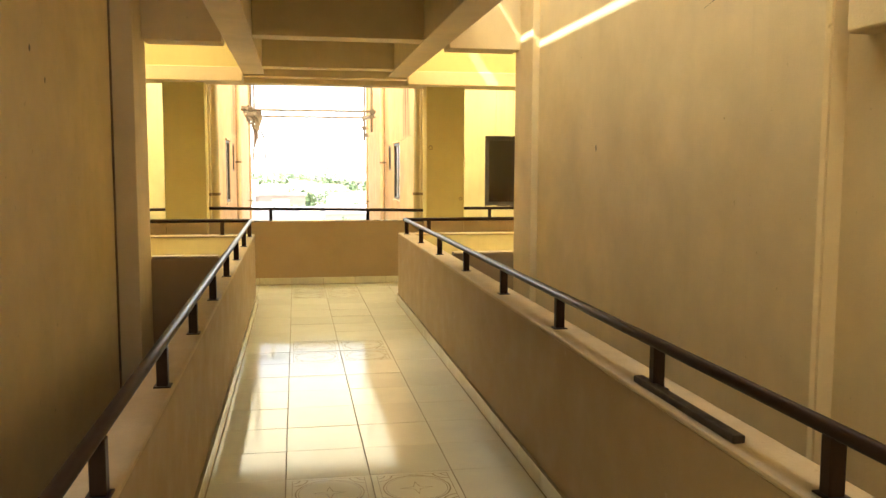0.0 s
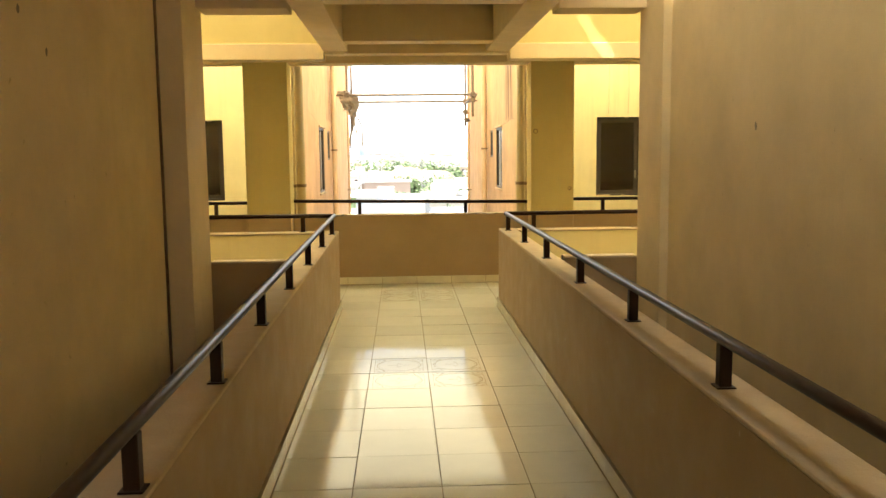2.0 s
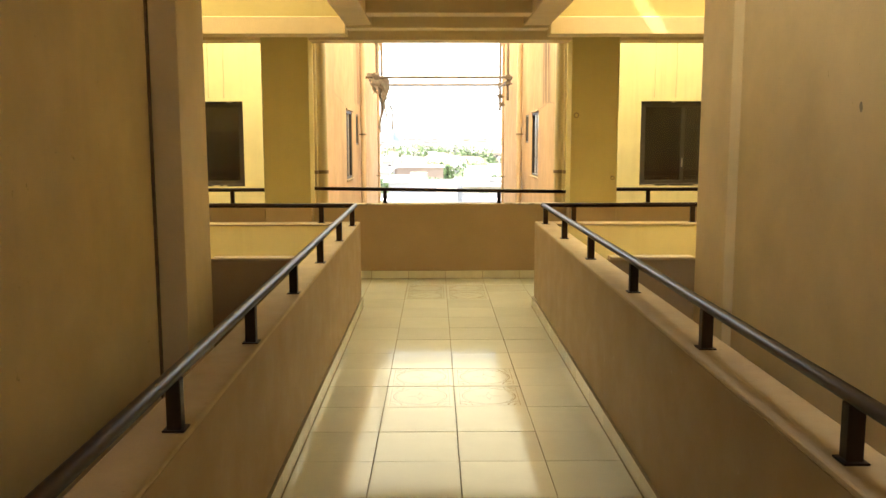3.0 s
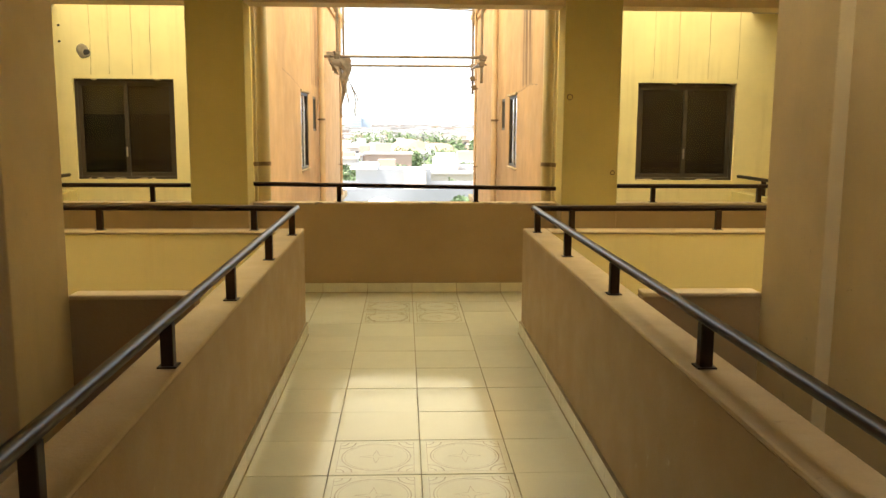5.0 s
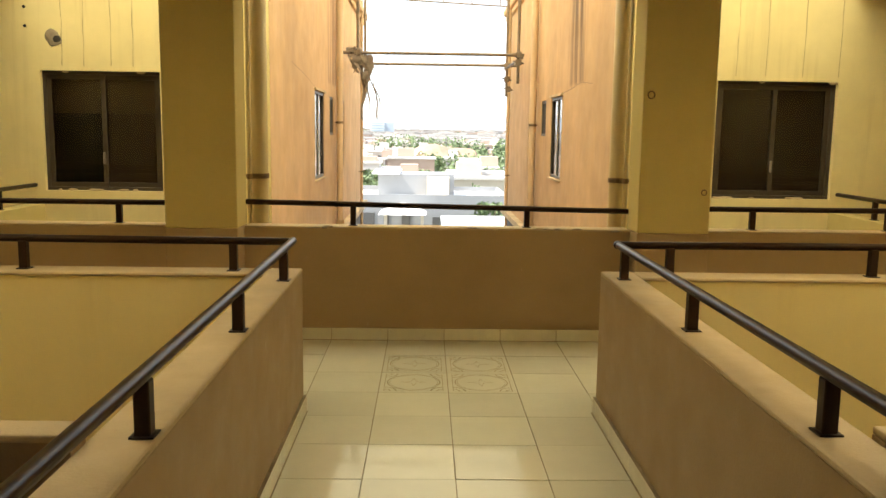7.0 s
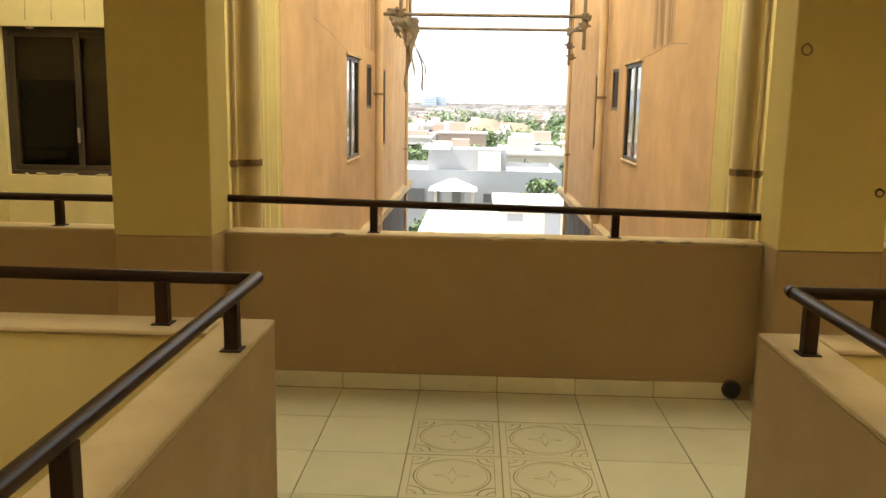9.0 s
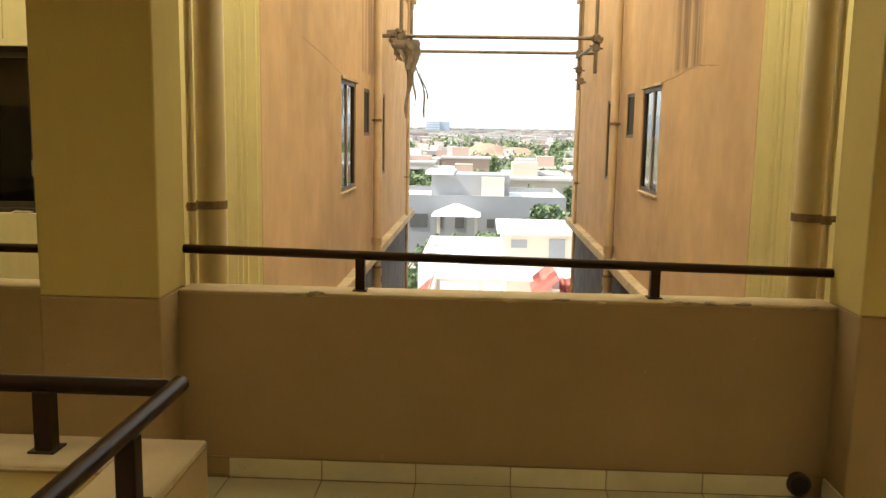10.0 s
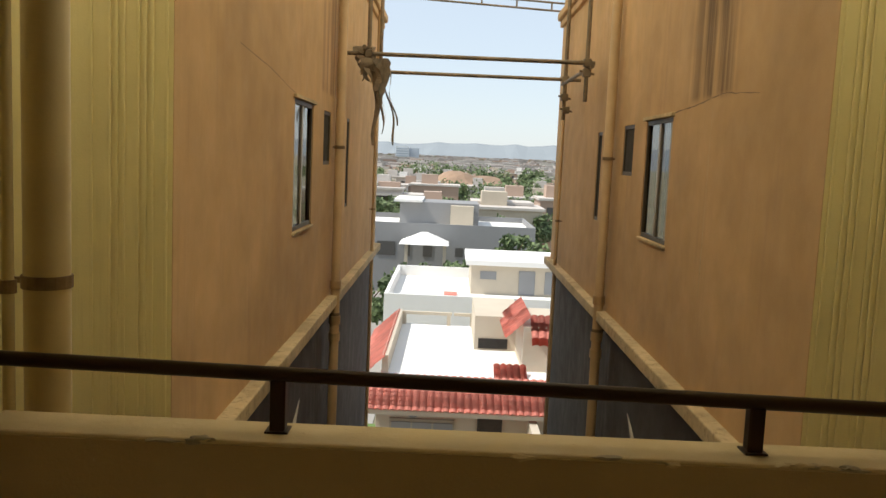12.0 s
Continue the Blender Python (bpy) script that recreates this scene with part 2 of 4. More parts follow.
def holed(axis, at, thick, a0, a1, z0, z1, holes):
    """A wall across x or y with openings (a0, a1, z0, z1) cut right through."""
    bm = bmesh.new()
    av = sorted({a0, a1, *[h[0] for h in holes], *[h[1] for h in holes]})
    zv = sorted({z0, z1, *[h[2] for h in holes], *[h[3] for h in holes]})
    for i in range(len(av) - 1):
        for j in range(len(zv) - 1):
            ca, cz = (av[i] + av[i + 1]) / 2, (zv[j] + zv[j + 1]) / 2
            if any(h[0] < ca < h[1] and h[2] < cz < h[3] for h in holes):
                continue
            if axis == "y":
                box(av[i], av[i + 1], at, at + thick, zv[j], zv[j + 1], bm=bm)
            else:
                box(at, at + thick, av[i], av[i + 1], zv[j], zv[j + 1], bm=bm)
    bmesh.ops.remove_doubles(bm, verts=bm.verts, dist=1e-5)
    seen = {}
    for f in bm.faces:
        seen.setdefault(tuple(sorted(v.index for v in f.verts)), []).append(f)
    bmesh.ops.delete(bm, geom=[f for fs in seen.values() if len(fs) > 1 for f in fs], context="FACES")
    return bm


# ---- the plan ----
HALF = 0.775          # walkway parapet, inner face
PAR = 0.16            # parapet thickness
PTOP = 0.765          # walkway parapet top
NEAR = 9.67           # cross corridor, near parapet's inner face
END = 11.215          # end parapet's inner face
ETOP = 0.808           # end parapet top
SIDE = 1.60           # well walls
COLX = 1.445           # well columns, inner face
WELL = 7.22           # end of the well
BACK = -2.6
FLANK = 4.9           # outer walls of the corridor
WINY = 13.32          # window wall
ALLEY = 1.60          # alley walls
FAR = 24.9
FAR_E = 23.9
CANOPY = 4.75

floor = structure("floor", box(-HALF - 0.1, HALF + 0.1, BACK, NEAR, -0.22, -0.006), M_GROUT, "walkway floor of glossy cream square tiles", "floor")
floor_cross = structure("floor_cross", box(-FLANK, FLANK, NEAR - 0.16, END + 0.1, -0.22, -0.0065), M_GROUT, "cross corridor floor of glossy cream square tiles", "floor")

FALL = {-1: 0.0118, 1: 0.003}   # fall of the walkway parapets away from the corridor


def falling(bm, slope):
    """Let everything above the floor sink evenly towards the walkway's start."""
    for v in bm.verts:
        if v.co.z > 0:
            v.co.z -= slope * (NEAR - v.co.y)
    return bm


ALLEY_WINS = {-1: ((16.5, 17.49, 0.82, 1.99), (18.18, 18.72, 1.40, 1.98), (20.15, 20.45, 0.83, 1.99)),
              1: ((16.25, 17.19, 0.87, 1.955), (17.71, 18.22, 1.43, 1.95), (19.5, 19.8, 0.84, 1.93))}

for s, side in ((-1, "west"), (1, "east")):
    def sx(a, b):
        return (min(s * a, s * b), max(s * a, s * b))
    # walkway parapet, with worn rounded coping
    structure("parapet_walk_" + side, falling(box(*sx(HALF, HALF + PAR), BACK, NEAR, -0.5, PTOP - 0.02), FALL[s]), M_DADO, "tan painted walkway parapet wall", "parapet")
    structure("coping_walk_" + side, falling(box(*sx(HALF - 0.003, HALF + PAR + 0.004), BACK, NEAR + 0.003, PTOP - 0.02, PTOP, 0.009), FALL[s]), M_COPING, "worn plaster top of the walkway parapet", "coping")
    # near parapet of the cross corridor
    structure("parapet_near_" + side, box(*sx(HALF + PAR, FLANK), NEAR - 0.10, NEAR, -0.5, PTOP - 0.02), M_DADO, "tan inner side of the corridor parapet", "parapet")
    structure("parapet_face_" + side, box(*sx(HALF + PAR + 0.002, FLANK), NEAR - 0.17, NEAR - 0.10, -3.2, PTOP - 0.02), M_FASCIA, "yellow outer face of the corridor parapet", "parapet")
    structure("coping_near_" + side, box(*sx(HALF + PAR + 0.004, FLANK), NEAR - 0.18, NEAR + 0.003, PTOP - 0.02, PTOP, 0.009), M_COPING, "worn plaster top of the corridor parapet", "coping")
    # well walls and the column at their end
    # west wall stops at y 1.7: unseen opening added to brighten the east wall
    structure("wall_well_" + side, box(*sx(SIDE if s < 0 else 1.50, FLANK), 1.7 if s < 0 else 3.15, 6.72, -4.0, 5.2), M_WALL, "tall beige wall of the light well", "wall")
    structure("column_well_" + side, box(*sx(COLX, FLANK), 6.72, WELL, -4.0, 5.2, 0.006), M_WALL, "beige column at the end of the well wall", "column")
    # low wall and lintel that close the well
    structure("wall_low_" + side, box(*sx(HALF + PAR + 0.002, COLX), WELL - 0.005, WELL + 0.08, -4.0, PTOP + 0.002), M_DADO, "tan low wall beside the walkway", "wall")
    structure("coping_low_" + side, box(*sx(HALF + PAR + 0.004, COLX - 0.002), WELL - 0.015, WELL + 0.088, PTOP + 0.002, PTOP + 0.022, 0.006), M_COPING, "cream plaster cap on the low wall", "coping")
    structure("lintel_well_" + side, box(*sx(0.87, COLX), WELL - 0.15, WELL + 0.1, 2.415, 5.2, 0.006), M_WALL, "streaked beige lintel panel over the well opening", "lintel")
    # overhead bridge
    structure("bridge_beam_" + side, box(*sx(0.64, 0.86), BACK, NEAR - 0.17, 2.44, 2.95, 0.006), M_WALL, "beige beam under the upper walkway", "beam")
    # upper corridor fascia
    structure("fascia_upper_" + side, box(*sx(0.86, FLANK), NEAR - 0.17, NEAR, 2.51, 3.75), M_YELLOW, "yellow outer face of the upper corridor", "wall")
    structure("beam_near_" + side, box(*sx(0.862, FLANK), NEAR - 0.20, NEAR + 0.02, 2.365, 2.51, 0.006), M_WALL, "beige edge beam of the upper corridor", "beam")
    # corridor columns
    structure("column_end_" + side, box(*sx(*((1.405, 1.89) if s < 0 else (1.30, 1.79))), 11.02, 11.32, ETOP, 2.75, 0.008), M_YELLOW, "yellow painted corridor column", "column")
    structure("column_foot_" + side, box(*sx(*((1.403, 1.892) if s < 0 else (1.298, 1.792))), 11.018, 11.322, -0.2, ETOP, 0.008), M_DADO, "tan painted foot of the corridor column", "column")
    structure("parapet_end_" + side, box(*sx(1.892 if s < 0 else 1.792, FLANK), END, END + 0.15, -0.5, ETOP - 0.015), M_DADO, "tan corridor parapet wall beside the column", "parapet")
    structure("coping_end_" + side, box(*sx(1.893 if s < 0 else 1.793, FLANK), END - 0.004, END + 0.156, ETOP - 0.015, ETOP, 0.007), M_COPING, "worn plaster top of the corridor parapet", "coping")
    structure("wall_flank_" + side, box(*sx(FLANK, FLANK + 0.2), BACK, WINY + 0.2, -4.0, 5.2), M_CREAM, "cream wall at the corridor's end", "wall")
    # window wall
    hx = (2.61, 3.705) if s < 0 else (2.585, 3.725)
    hole = (*sx(*hx), 0.88, 1.985)
    structure("wall_window_" + side, holed("y", WINY, 0.22, *sx(ALLEY, FLANK), -4.0, 4.6, [hole]), M_CREAM, "cream weathered wall with rain streaks", "wall")
    structure("balcony_ceiling_" + side, box(*sx(3.85, FLANK), END + 0.16, WINY, 2.76, 2.95), M_CONC, "plaster slab over the side balcony", "ceiling")
    structure("balcony_floor_" + side, box(*sx(3.80, FLANK), END + 0.16, WINY, -0.2, 0.0), M_CONC, "side balcony slab", "floor")
    structure("balcony_parapet_" + side, box(*sx(3.72, 3.86), END + 0.16, WINY, 0.0, ETOP - 0.05, 0.006), M_YELLOW, "yellow parapet of the side balcony", "parapet")
    # alley wall: peach upper, chipped ledge, dark lower storey
    near_win, small_win, slot = ALLEY_WINS[s]
    far = FAR if s < 0 else FAR_E
    wx = -ALLEY - 0.2 if s < 0 else ALLEY
    structure("wall_alley_" + side, holed("x", wx, 0.2, WINY + 0.22, far, -0.12, 4.3, [near_win, small_win, slot]), M_PEACH, "peach rendered outer wall with stains", "wall")
    structure("wall_alley_corner_" + side, box(*sx(ALLEY - 0.004, ALLEY), WINY + 0.002, WINY + 0.222, -0.12, 4.3), M_PEACH, "peach rendered corner of the outer wall", "wall")
    structure("ledge_alley_" + side, box(*sx(ALLEY - 0.11, ALLEY + 0.2), WINY + 0.22, far + 0.03, -0.24, -0.12, 0.012), M_LEDGE, "chipped plaster ledge along the outer wall", "ledge")
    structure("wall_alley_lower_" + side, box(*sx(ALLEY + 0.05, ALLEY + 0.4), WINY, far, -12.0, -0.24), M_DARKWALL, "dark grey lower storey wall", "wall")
    structure("cornice_alley_" + side, box(*sx(ALLEY - 0.10, ALLEY + 0.3), 19.0, far + 0.1, 3.95, 4.09, 0.03), M_PEACH, "moulded cornice along the wall head", "cornice")
    structure("cornice_band_" + side, box(*sx(ALLEY - 0.05, ALLEY + 0.25), 19.0, far + 0.06, 3.84, 3.95, 0.02), M_PEACH, "lower moulding under the cornice", "cornice")
    # added room boxes, painted black for the unlit interiors
    structure("wall_rooms_" + side, box(*sx(ALLEY + 0.75, ALLEY + 0.8), WINY + 0.3, far, -1, 4.2), M_BLACK, "room wall painted black for the unlit interior", "wall")
    structure("wall_rooms_back_" + side, box(*sx(ALLEY + 0.8, 5.2), 14.5, 14.6, -1, 4.2), M_BLACK, "room wall painted black for shade behind the window", "wall")
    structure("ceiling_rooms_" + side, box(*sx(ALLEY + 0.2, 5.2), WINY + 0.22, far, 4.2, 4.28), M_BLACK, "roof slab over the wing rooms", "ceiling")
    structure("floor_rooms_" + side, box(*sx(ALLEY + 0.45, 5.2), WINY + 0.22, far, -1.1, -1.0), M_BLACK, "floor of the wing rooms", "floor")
    structure("wall_outer_" + side, box(*sx(5.1, 5.3), WINY, far, -12, 4.2), M_PEACH, "outer wall of the side wing", "wall")
    structure("wall_corner_" + side, box(*sx(ALLEY + 0.21, 5.2), far - 0.2, far, -12, 4.3), M_PEACH, "outer end wall of the side wing", "wall")
    # shallow pilaster in the well wall
structure("wall_well_near", box(1.56, FLANK, BACK, 3.18, -4.0, 5.2), M_WALL, "beige wall of the light well", "wall")
structure("pilaster_east", box(1.478, 1.60, 3.165, 3.65, -4.0, 5.2, 0.004), M_WALL, "shallow beige pilaster on the well wall", "pilaster")
structure("sunshade_east", box(1.47, 1.60, 1.8, 3.04, 1.92, 2.5, 0.01), M_WALL, "beige concrete box projecting from the wall", "sunshade")

structure("parapet_end", box(-1.403, 1.298, END, END + 0.15, -0.5, ETOP - 0.015), M_DADO, "tan painted parapet closing the corridor", "parapet")
structure("coping_end", box(-1.402, 1.297, END - 0.004, END + 0.156, ETOP - 0.015, ETOP, 0.007), M_COPING, "chipped plaster top of the end parapet", "coping")
# west side only, added out of view to block light into the west gap
structure("parapet_bridge_west", box(-0.935, -0.775, BACK, NEAR - 0.18, 2.962, 3.74), M_DADO, "unseen upper walkway parapet added to shade the west well", "parapet")
structure("bridge_slab", box(-HALF - PAR, HALF + PAR, BACK, NEAR, 2.75, 2.96), M_CONC, "grey soffit of the upper walkway", "ceiling")
for i in range(6):
    y = 8.86 - 1.94 * i
    structure("bridge_rib", box(-0.638, 0.638, y - 0.02, y + 0.18, 2.445, 2.749, 0.006), M_WALL, "beige cross rib under the upper walkway", "beam")
structure("beam_near", box(-0.858, 0.858, NEAR - 0.168, NEAR + 0.02, 2.42, 2.749, 0.006), M_WALL, "beige beam at the corridor edge", "beam")
structure("ceiling_corridor", box(-FLANK, FLANK, NEAR - 0.0, END + 0.25, 2.752, 2.94), M_CONC, "grey corridor ceiling", "ceiling")
structure("beam_far", box(-FLANK, FLANK, 11.05, 11.33, 2.50, 2.752, 0.006), M_WALL, "beige lintel beam over the columns", "beam")
structure("parapet_upper", box(-FLANK, FLANK, 11.1, 11.25, 2.94, 3.75), M_YELLOW, "upper corridor parapet", "parapet")
structure("wall_back", box(-FLANK, FLANK, BACK - 0.2, BACK, -4, 5.2), M_WALL, "beige wall behind the walkway", "wall")
# added out of view to block direct sun above the court opening
structure("wall_court", box(-5.1, -4.9, BACK - 0.2, 1.7, 5.2, 10.0), M_CREAM, "unseen wall added to keep direct sun out of the court", "wall")
structure("well_bottom", box(-FLANK, FLANK, BACK, WINY, -4.1, -4.0), M_CONC, "bottom of the light wells", "floor")

# added overhead out of view to cut light on the west wall
structure("roof_west", box(-5.2, -0.157, 1.6, 7.45, CANOPY, CANOPY + 0.15), M_CONC, "unseen concrete slab added to darken the west well", "ceiling")

# translucent roof over the wells and the alley
roof = thing("canopy_roof", "translucent sheet roof on a truss, well sheets added to shape light", "canopy", (0, 10, CANOPY))
def corrugated(x0, x1, y0, y1, z, pitch=0.19, depth=0.02):
    bm = bmesh.new()
    n = int((y1 - y0) / (pitch / 4))
    rows = []
    for i in range(n + 1):
        y = y0 + (y1 - y0) * i / n
        zz = z + depth * math.sin(i * math.pi / 2)
        rows.append((bm.verts.new((x0, y, zz)), bm.verts.new((x1, y, zz))))
    for a, b in zip(rows, rows[1:]):
        bm.faces.new((a[0], a[1], b[1], b[0]))
    return bm
# unseen sheets over the wells are added; gaps set to cast sun streaks
SLITS = [(-5.2, 0.16, 7.451, 9.6), (-0.012, 1.08, BACK - 0.2, 7.149), (0.28, 5.2, 7.15, 9.6), (-5.2, 5.2, 9.601, 25.3)]
for x0, x1, y0, y1 in SLITS:
    ob = part("sheet", corrugated(x0, x1, y0, y1, CANOPY), M_SHEET)
    ob.parent, ob.matrix_parent_inverse = roof, roof.matrix_world.inverted()
def under(ob, owner):
    """Make ob a part of owner without moving it."""
    ob.parent = owner
    ob.matrix_parent_inverse = Matrix.Translation(owner.location).inverted()
    return ob
# unseen batten added along the slit to bound the sun streak
under(part("edge_batten", box(-0.018, 0.012, BACK - 0.2, 7.14, CANOPY - 0.03, CANOPY + 0.04, 0.004), M_STEEL), roof)
for rise in (0.0, 0.15):
    under(part("truss_chord", tube((-1.9, 25.6, 4.58 + rise), (1.9, 25.6, 4.40 + rise), 0.02, 8), M_STEEL), roof)
for i in range(6):
    x = -1.8 + 0.67 * i
    z = 4.58 - (x + 1.9) * 0.0474
    under(part("truss_web", box(x, x + 0.03, 25.585, 25.615, z, z + 0.15), M_STEEL), roof)


# ---- rails ----
def railing(name, p, q, posts, drop, label, r=0.0195, fall=0.0):
    """A round handrail from p to q on square posts; posts are distances from p."""
    p, q = Vector(p), Vector(q)
    t = thing(name, label, "railing", p, "dark handrails on the parapets")
    under(part("handrail", tube(p, q, r, 18), M_RAIL, smooth=False), t)
    for f in t.children[0].data.polygons:
        f.use_smooth = len(f.vertices) == 4
    way = (q - p).normalized()
    for d in posts:
        c = p + way * d
        foot = p.z - drop - fall * d
        post = under(part("post", box(c.x - 0.02, c.x + 0.02, c.y - 0.02, c.y + 0.02, foot + 0.004, c.z - 0.012, 0.004), M_RAIL), t)
        under(part("base_plate", box(c.x - 0.03, c.x + 0.03, c.y - 0.03, c.y + 0.03, foot, foot + 0.005, 0.001), M_RAIL), t)
    for e in (p, q):
        bm = bmesh.new()
        bmesh.ops.create_uvsphere(bm, u_segments=14, v_segments=8, radius=r * 1.01, matrix=Matrix.Translation(e))
        under(part("end_cap", bm, M_RAIL, smooth=True), t)
    return t


RZ = 0.915
yl = [9.33, 8.36, 7.34, 6.37, 5.40, 4.46, 3.54, 2.55, 1.58, 0.6, -0.4, -1.4]
yr = [9.44, 8.38, 7.33, 6.22, 5.14, 4.10, 3.05, 2.12, 1.1, 0.1, -0.9, -1.9]
railing("handrail_walk_west", (-0.812, NEAR - 0.06, RZ), (-0.812, BACK, RZ - 0.134), [NEAR - 0.06 - y for y in yl], RZ - PTOP, "dark brown tubular handrail on the walkway parapet", fall=FALL[-1])
railing("handrail_walk_east", (0.84, NEAR - 0.06, RZ), (0.84, BACK, RZ - 0.034), [NEAR - 0.06 - y for y in yr], RZ - PTOP, "dark brown tubular handrail on the walkway parapet", fall=FALL[1])
for s, side in ((-1, "west"), (1, "east")):
    railing("handrail_cross_" + side, (s * 0.835, NEAR - 0.09, RZ), (s * FLANK, NEAR - 0.09, RZ + 0.012), [0.27 + 1.045 * i for i in range(4)], RZ - PTOP, "dark brown tubular handrail on the corridor parapet")
    railing("handrail_outer_" + side, (s * (1.89 if s < 0 else 1.79), END + 0.075, 0.955), (s * FLANK, END + 0.075, 0.955), [0.40, 1.38, 2.4], 0.955 - ETOP, "dark brown tubular handrail beside the column")
    railing("handrail_balcony_" + side, (s * 3.79, END + 0.2, 0.93), (s * 3.79, WINY - 0.02, 0.93), [0.3, 1.2], 0.93 - ETOP + 0.05, "dark brown tubular handrail of the side balcony")
railing("handrail_end", (-1.403, END + 0.085, 0.968), (1.298, END + 0.085, 0.93), [0.752, 1.981], 0.968 - ETOP, "dark brown tubular handrail on the end parapet")

# ---- windows of the corridor ----
def sliding_window(name, x0, x1, z0, z1, y, label, blind):
    t = thing(name, label, "window", ((x0 + x1) / 2, y, z0), kind="structure")
    f, d = 0.032, 0.05
    for n_, a in (("frame_sill", (x0, x1, y, y + d + 0.02, z0, z0 + f)), ("frame_head", (x0, x1, y, y + d + 0.02, z1 - f, z1)),
                  ("frame_jamb", (x0, x0 + f, y + 0.002, y + d + 0.02, z0 + f, z1 - f)), ("frame_jamb", (x1 - f, x1, y + 0.002, y + d + 0.02, z0 + f, z1 - f))):
        under(part(n_, box(*a, 0.004), M_FRAME), t)
    xm = (x0 + x1) / 2
    for i, (a, b) in enumerate(((x0 + f, xm + 0.024), (xm - 0.024, x1 - f))):
        yy = y + 0.012 + 0.022 * i
        bm = box(a, b, yy, yy + 0.02, z0 + f, z0 + f + 0.044, 0.003)
        box(a, b, yy, yy + 0.02, z1 - f - 0.044, z1 - f, 0.003, bm)
        box(a, a + 0.044, yy, yy + 0.02, z0 + f + 0.044, z1 - f - 0.044, 0.003, bm)
        box(b - 0.044, b, yy, yy + 0.02, z0 + f + 0.044, z1 - f - 0.044, 0.003, bm)
        sash = under(part("sash", bm, M_FRAME), t)
        g = under(part("pane", box(a + 0.04, b - 0.04, yy + 0.008, yy + 0.012, z0 + f + 0.04, z1 - f - 0.04), M_GLASS), t)
        g.visible_shadow = False
        if blind:
            bm = bmesh.new()
            k = int((z1 - z0 - 0.1) / 0.03)
            for j in range(k):
                zz = z0 + 0.06 + j * 0.03
                box(a + 0.01, b - 0.01, y + 0.10, y + 0.112, zz, zz + 0.026, bm=bm)
            under(part("blind", bm, M_BLIND, None, "brown slatted blind"), t)
    under(part("handle", box(xm - 0.012, xm + 0.004, y - 0.012, y + 0.012, z0 + 0.25, z0 + 0.36, 0.003), M_FRAME_L, None, "pale latch handle"), t)
    return t


sliding_window("window_1", -3.705, -2.61, 0.88, 1.985, WINY + 0.04, "dark bronze sliding window in a cream wall", False)
sliding_window("window_2", 2.585, 3.725, 0.88, 1.985, WINY + 0.04, "dark bronze sliding window with brown blinds", True)
for x0, x1, z0, z1 in ((-3.66, -3.17, 1.60, 1.95), (-3.145, -2.65, 1.60, 1.95)):
    under(part("net_screen", box(x0, x1, WINY + 0.10, WINY + 0.104, z0, z1), M_NET, None, "brown screen behind the upper glass"), bpy.data.objects["window_1"])
under(part("curtain", box(-3.145, -2.65, WINY + 0.11, WINY + 0.114, 0.92, 1.598), M_BLIND, None, "dark brown curtain behind the glass"), bpy.data.objects["window_1"])

# alley windows: pale frame, glass and a projecting sill
def alley_window(name, s, y0, y1, z0, z1, big):
    x = s * (ALLEY + 0.035)
    t = thing(name, "pale aluminium framed window in the peach wall" if big else "small dark ventilator opening in the peach wall", "window", (x, (y0 + y1) / 2, z0), kind="structure")
    m = M_FRAME
    f = 0.04
    for nme, a in (("frame_sill", (y0, y1, z0, z0 + f)), ("frame_head", (y0, y1, z1 - f, z1)), ("frame_jamb", (y0, y0 + f, z0 + f, z1 - f)), ("frame_jamb", (y1 - f, y1, z0 + f, z1 - f))):
        under(part(nme, box(x - 0.025, x + 0.025, a[0], a[1], a[2], a[3], 0.003), m), t)
    if big:
        ym = (y0 + y1) / 2
        under(part("mullion", box(x - 0.02, x + 0.02, ym - 0.03, ym + 0.03, z0 + f, z1 - f, 0.003), M_FRAME_L), t)
        under(part("sash_stile", box(x - 0.02, x + 0.02, y0 + f, y0 + f + 0.07, z0 + f, z1 - f, 0.003), M_FRAME_L, None, "pale sash edge"), t)
        under(part("sill", box(s * ALLEY - 0.022, s * ALLEY + 0.022, y0 - 0.03, y1 + 0.03, z0 - 0.03, z0 - 0.002, 0.006), M_LEDGE), t)
        under(part("hood", box(s * ALLEY - 0.03, s * ALLEY + 0.03, y0 - 0.05, y1 + 0.05, z1 + 0.002, z1 + 0.035, 0.005), M_LEDGE), t)
    if big:
        g = under(part("pane", box(x - 0.004, x + 0.004, y0 + f, y1 - f, z0 + f, z1 - f), M_GLASS), t)
        g.visible_shadow = False
    else:
        # black sheet stands for the shade in the ventilator opening
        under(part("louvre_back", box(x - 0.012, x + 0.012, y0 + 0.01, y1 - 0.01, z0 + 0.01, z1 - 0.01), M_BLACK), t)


for i, s in enumerate((-1, 1)):
    for k, opening in enumerate(ALLEY_WINS[s]):
        alley_window("window_%d" % (3 + 3 * i + k), s, *opening, k == 0)


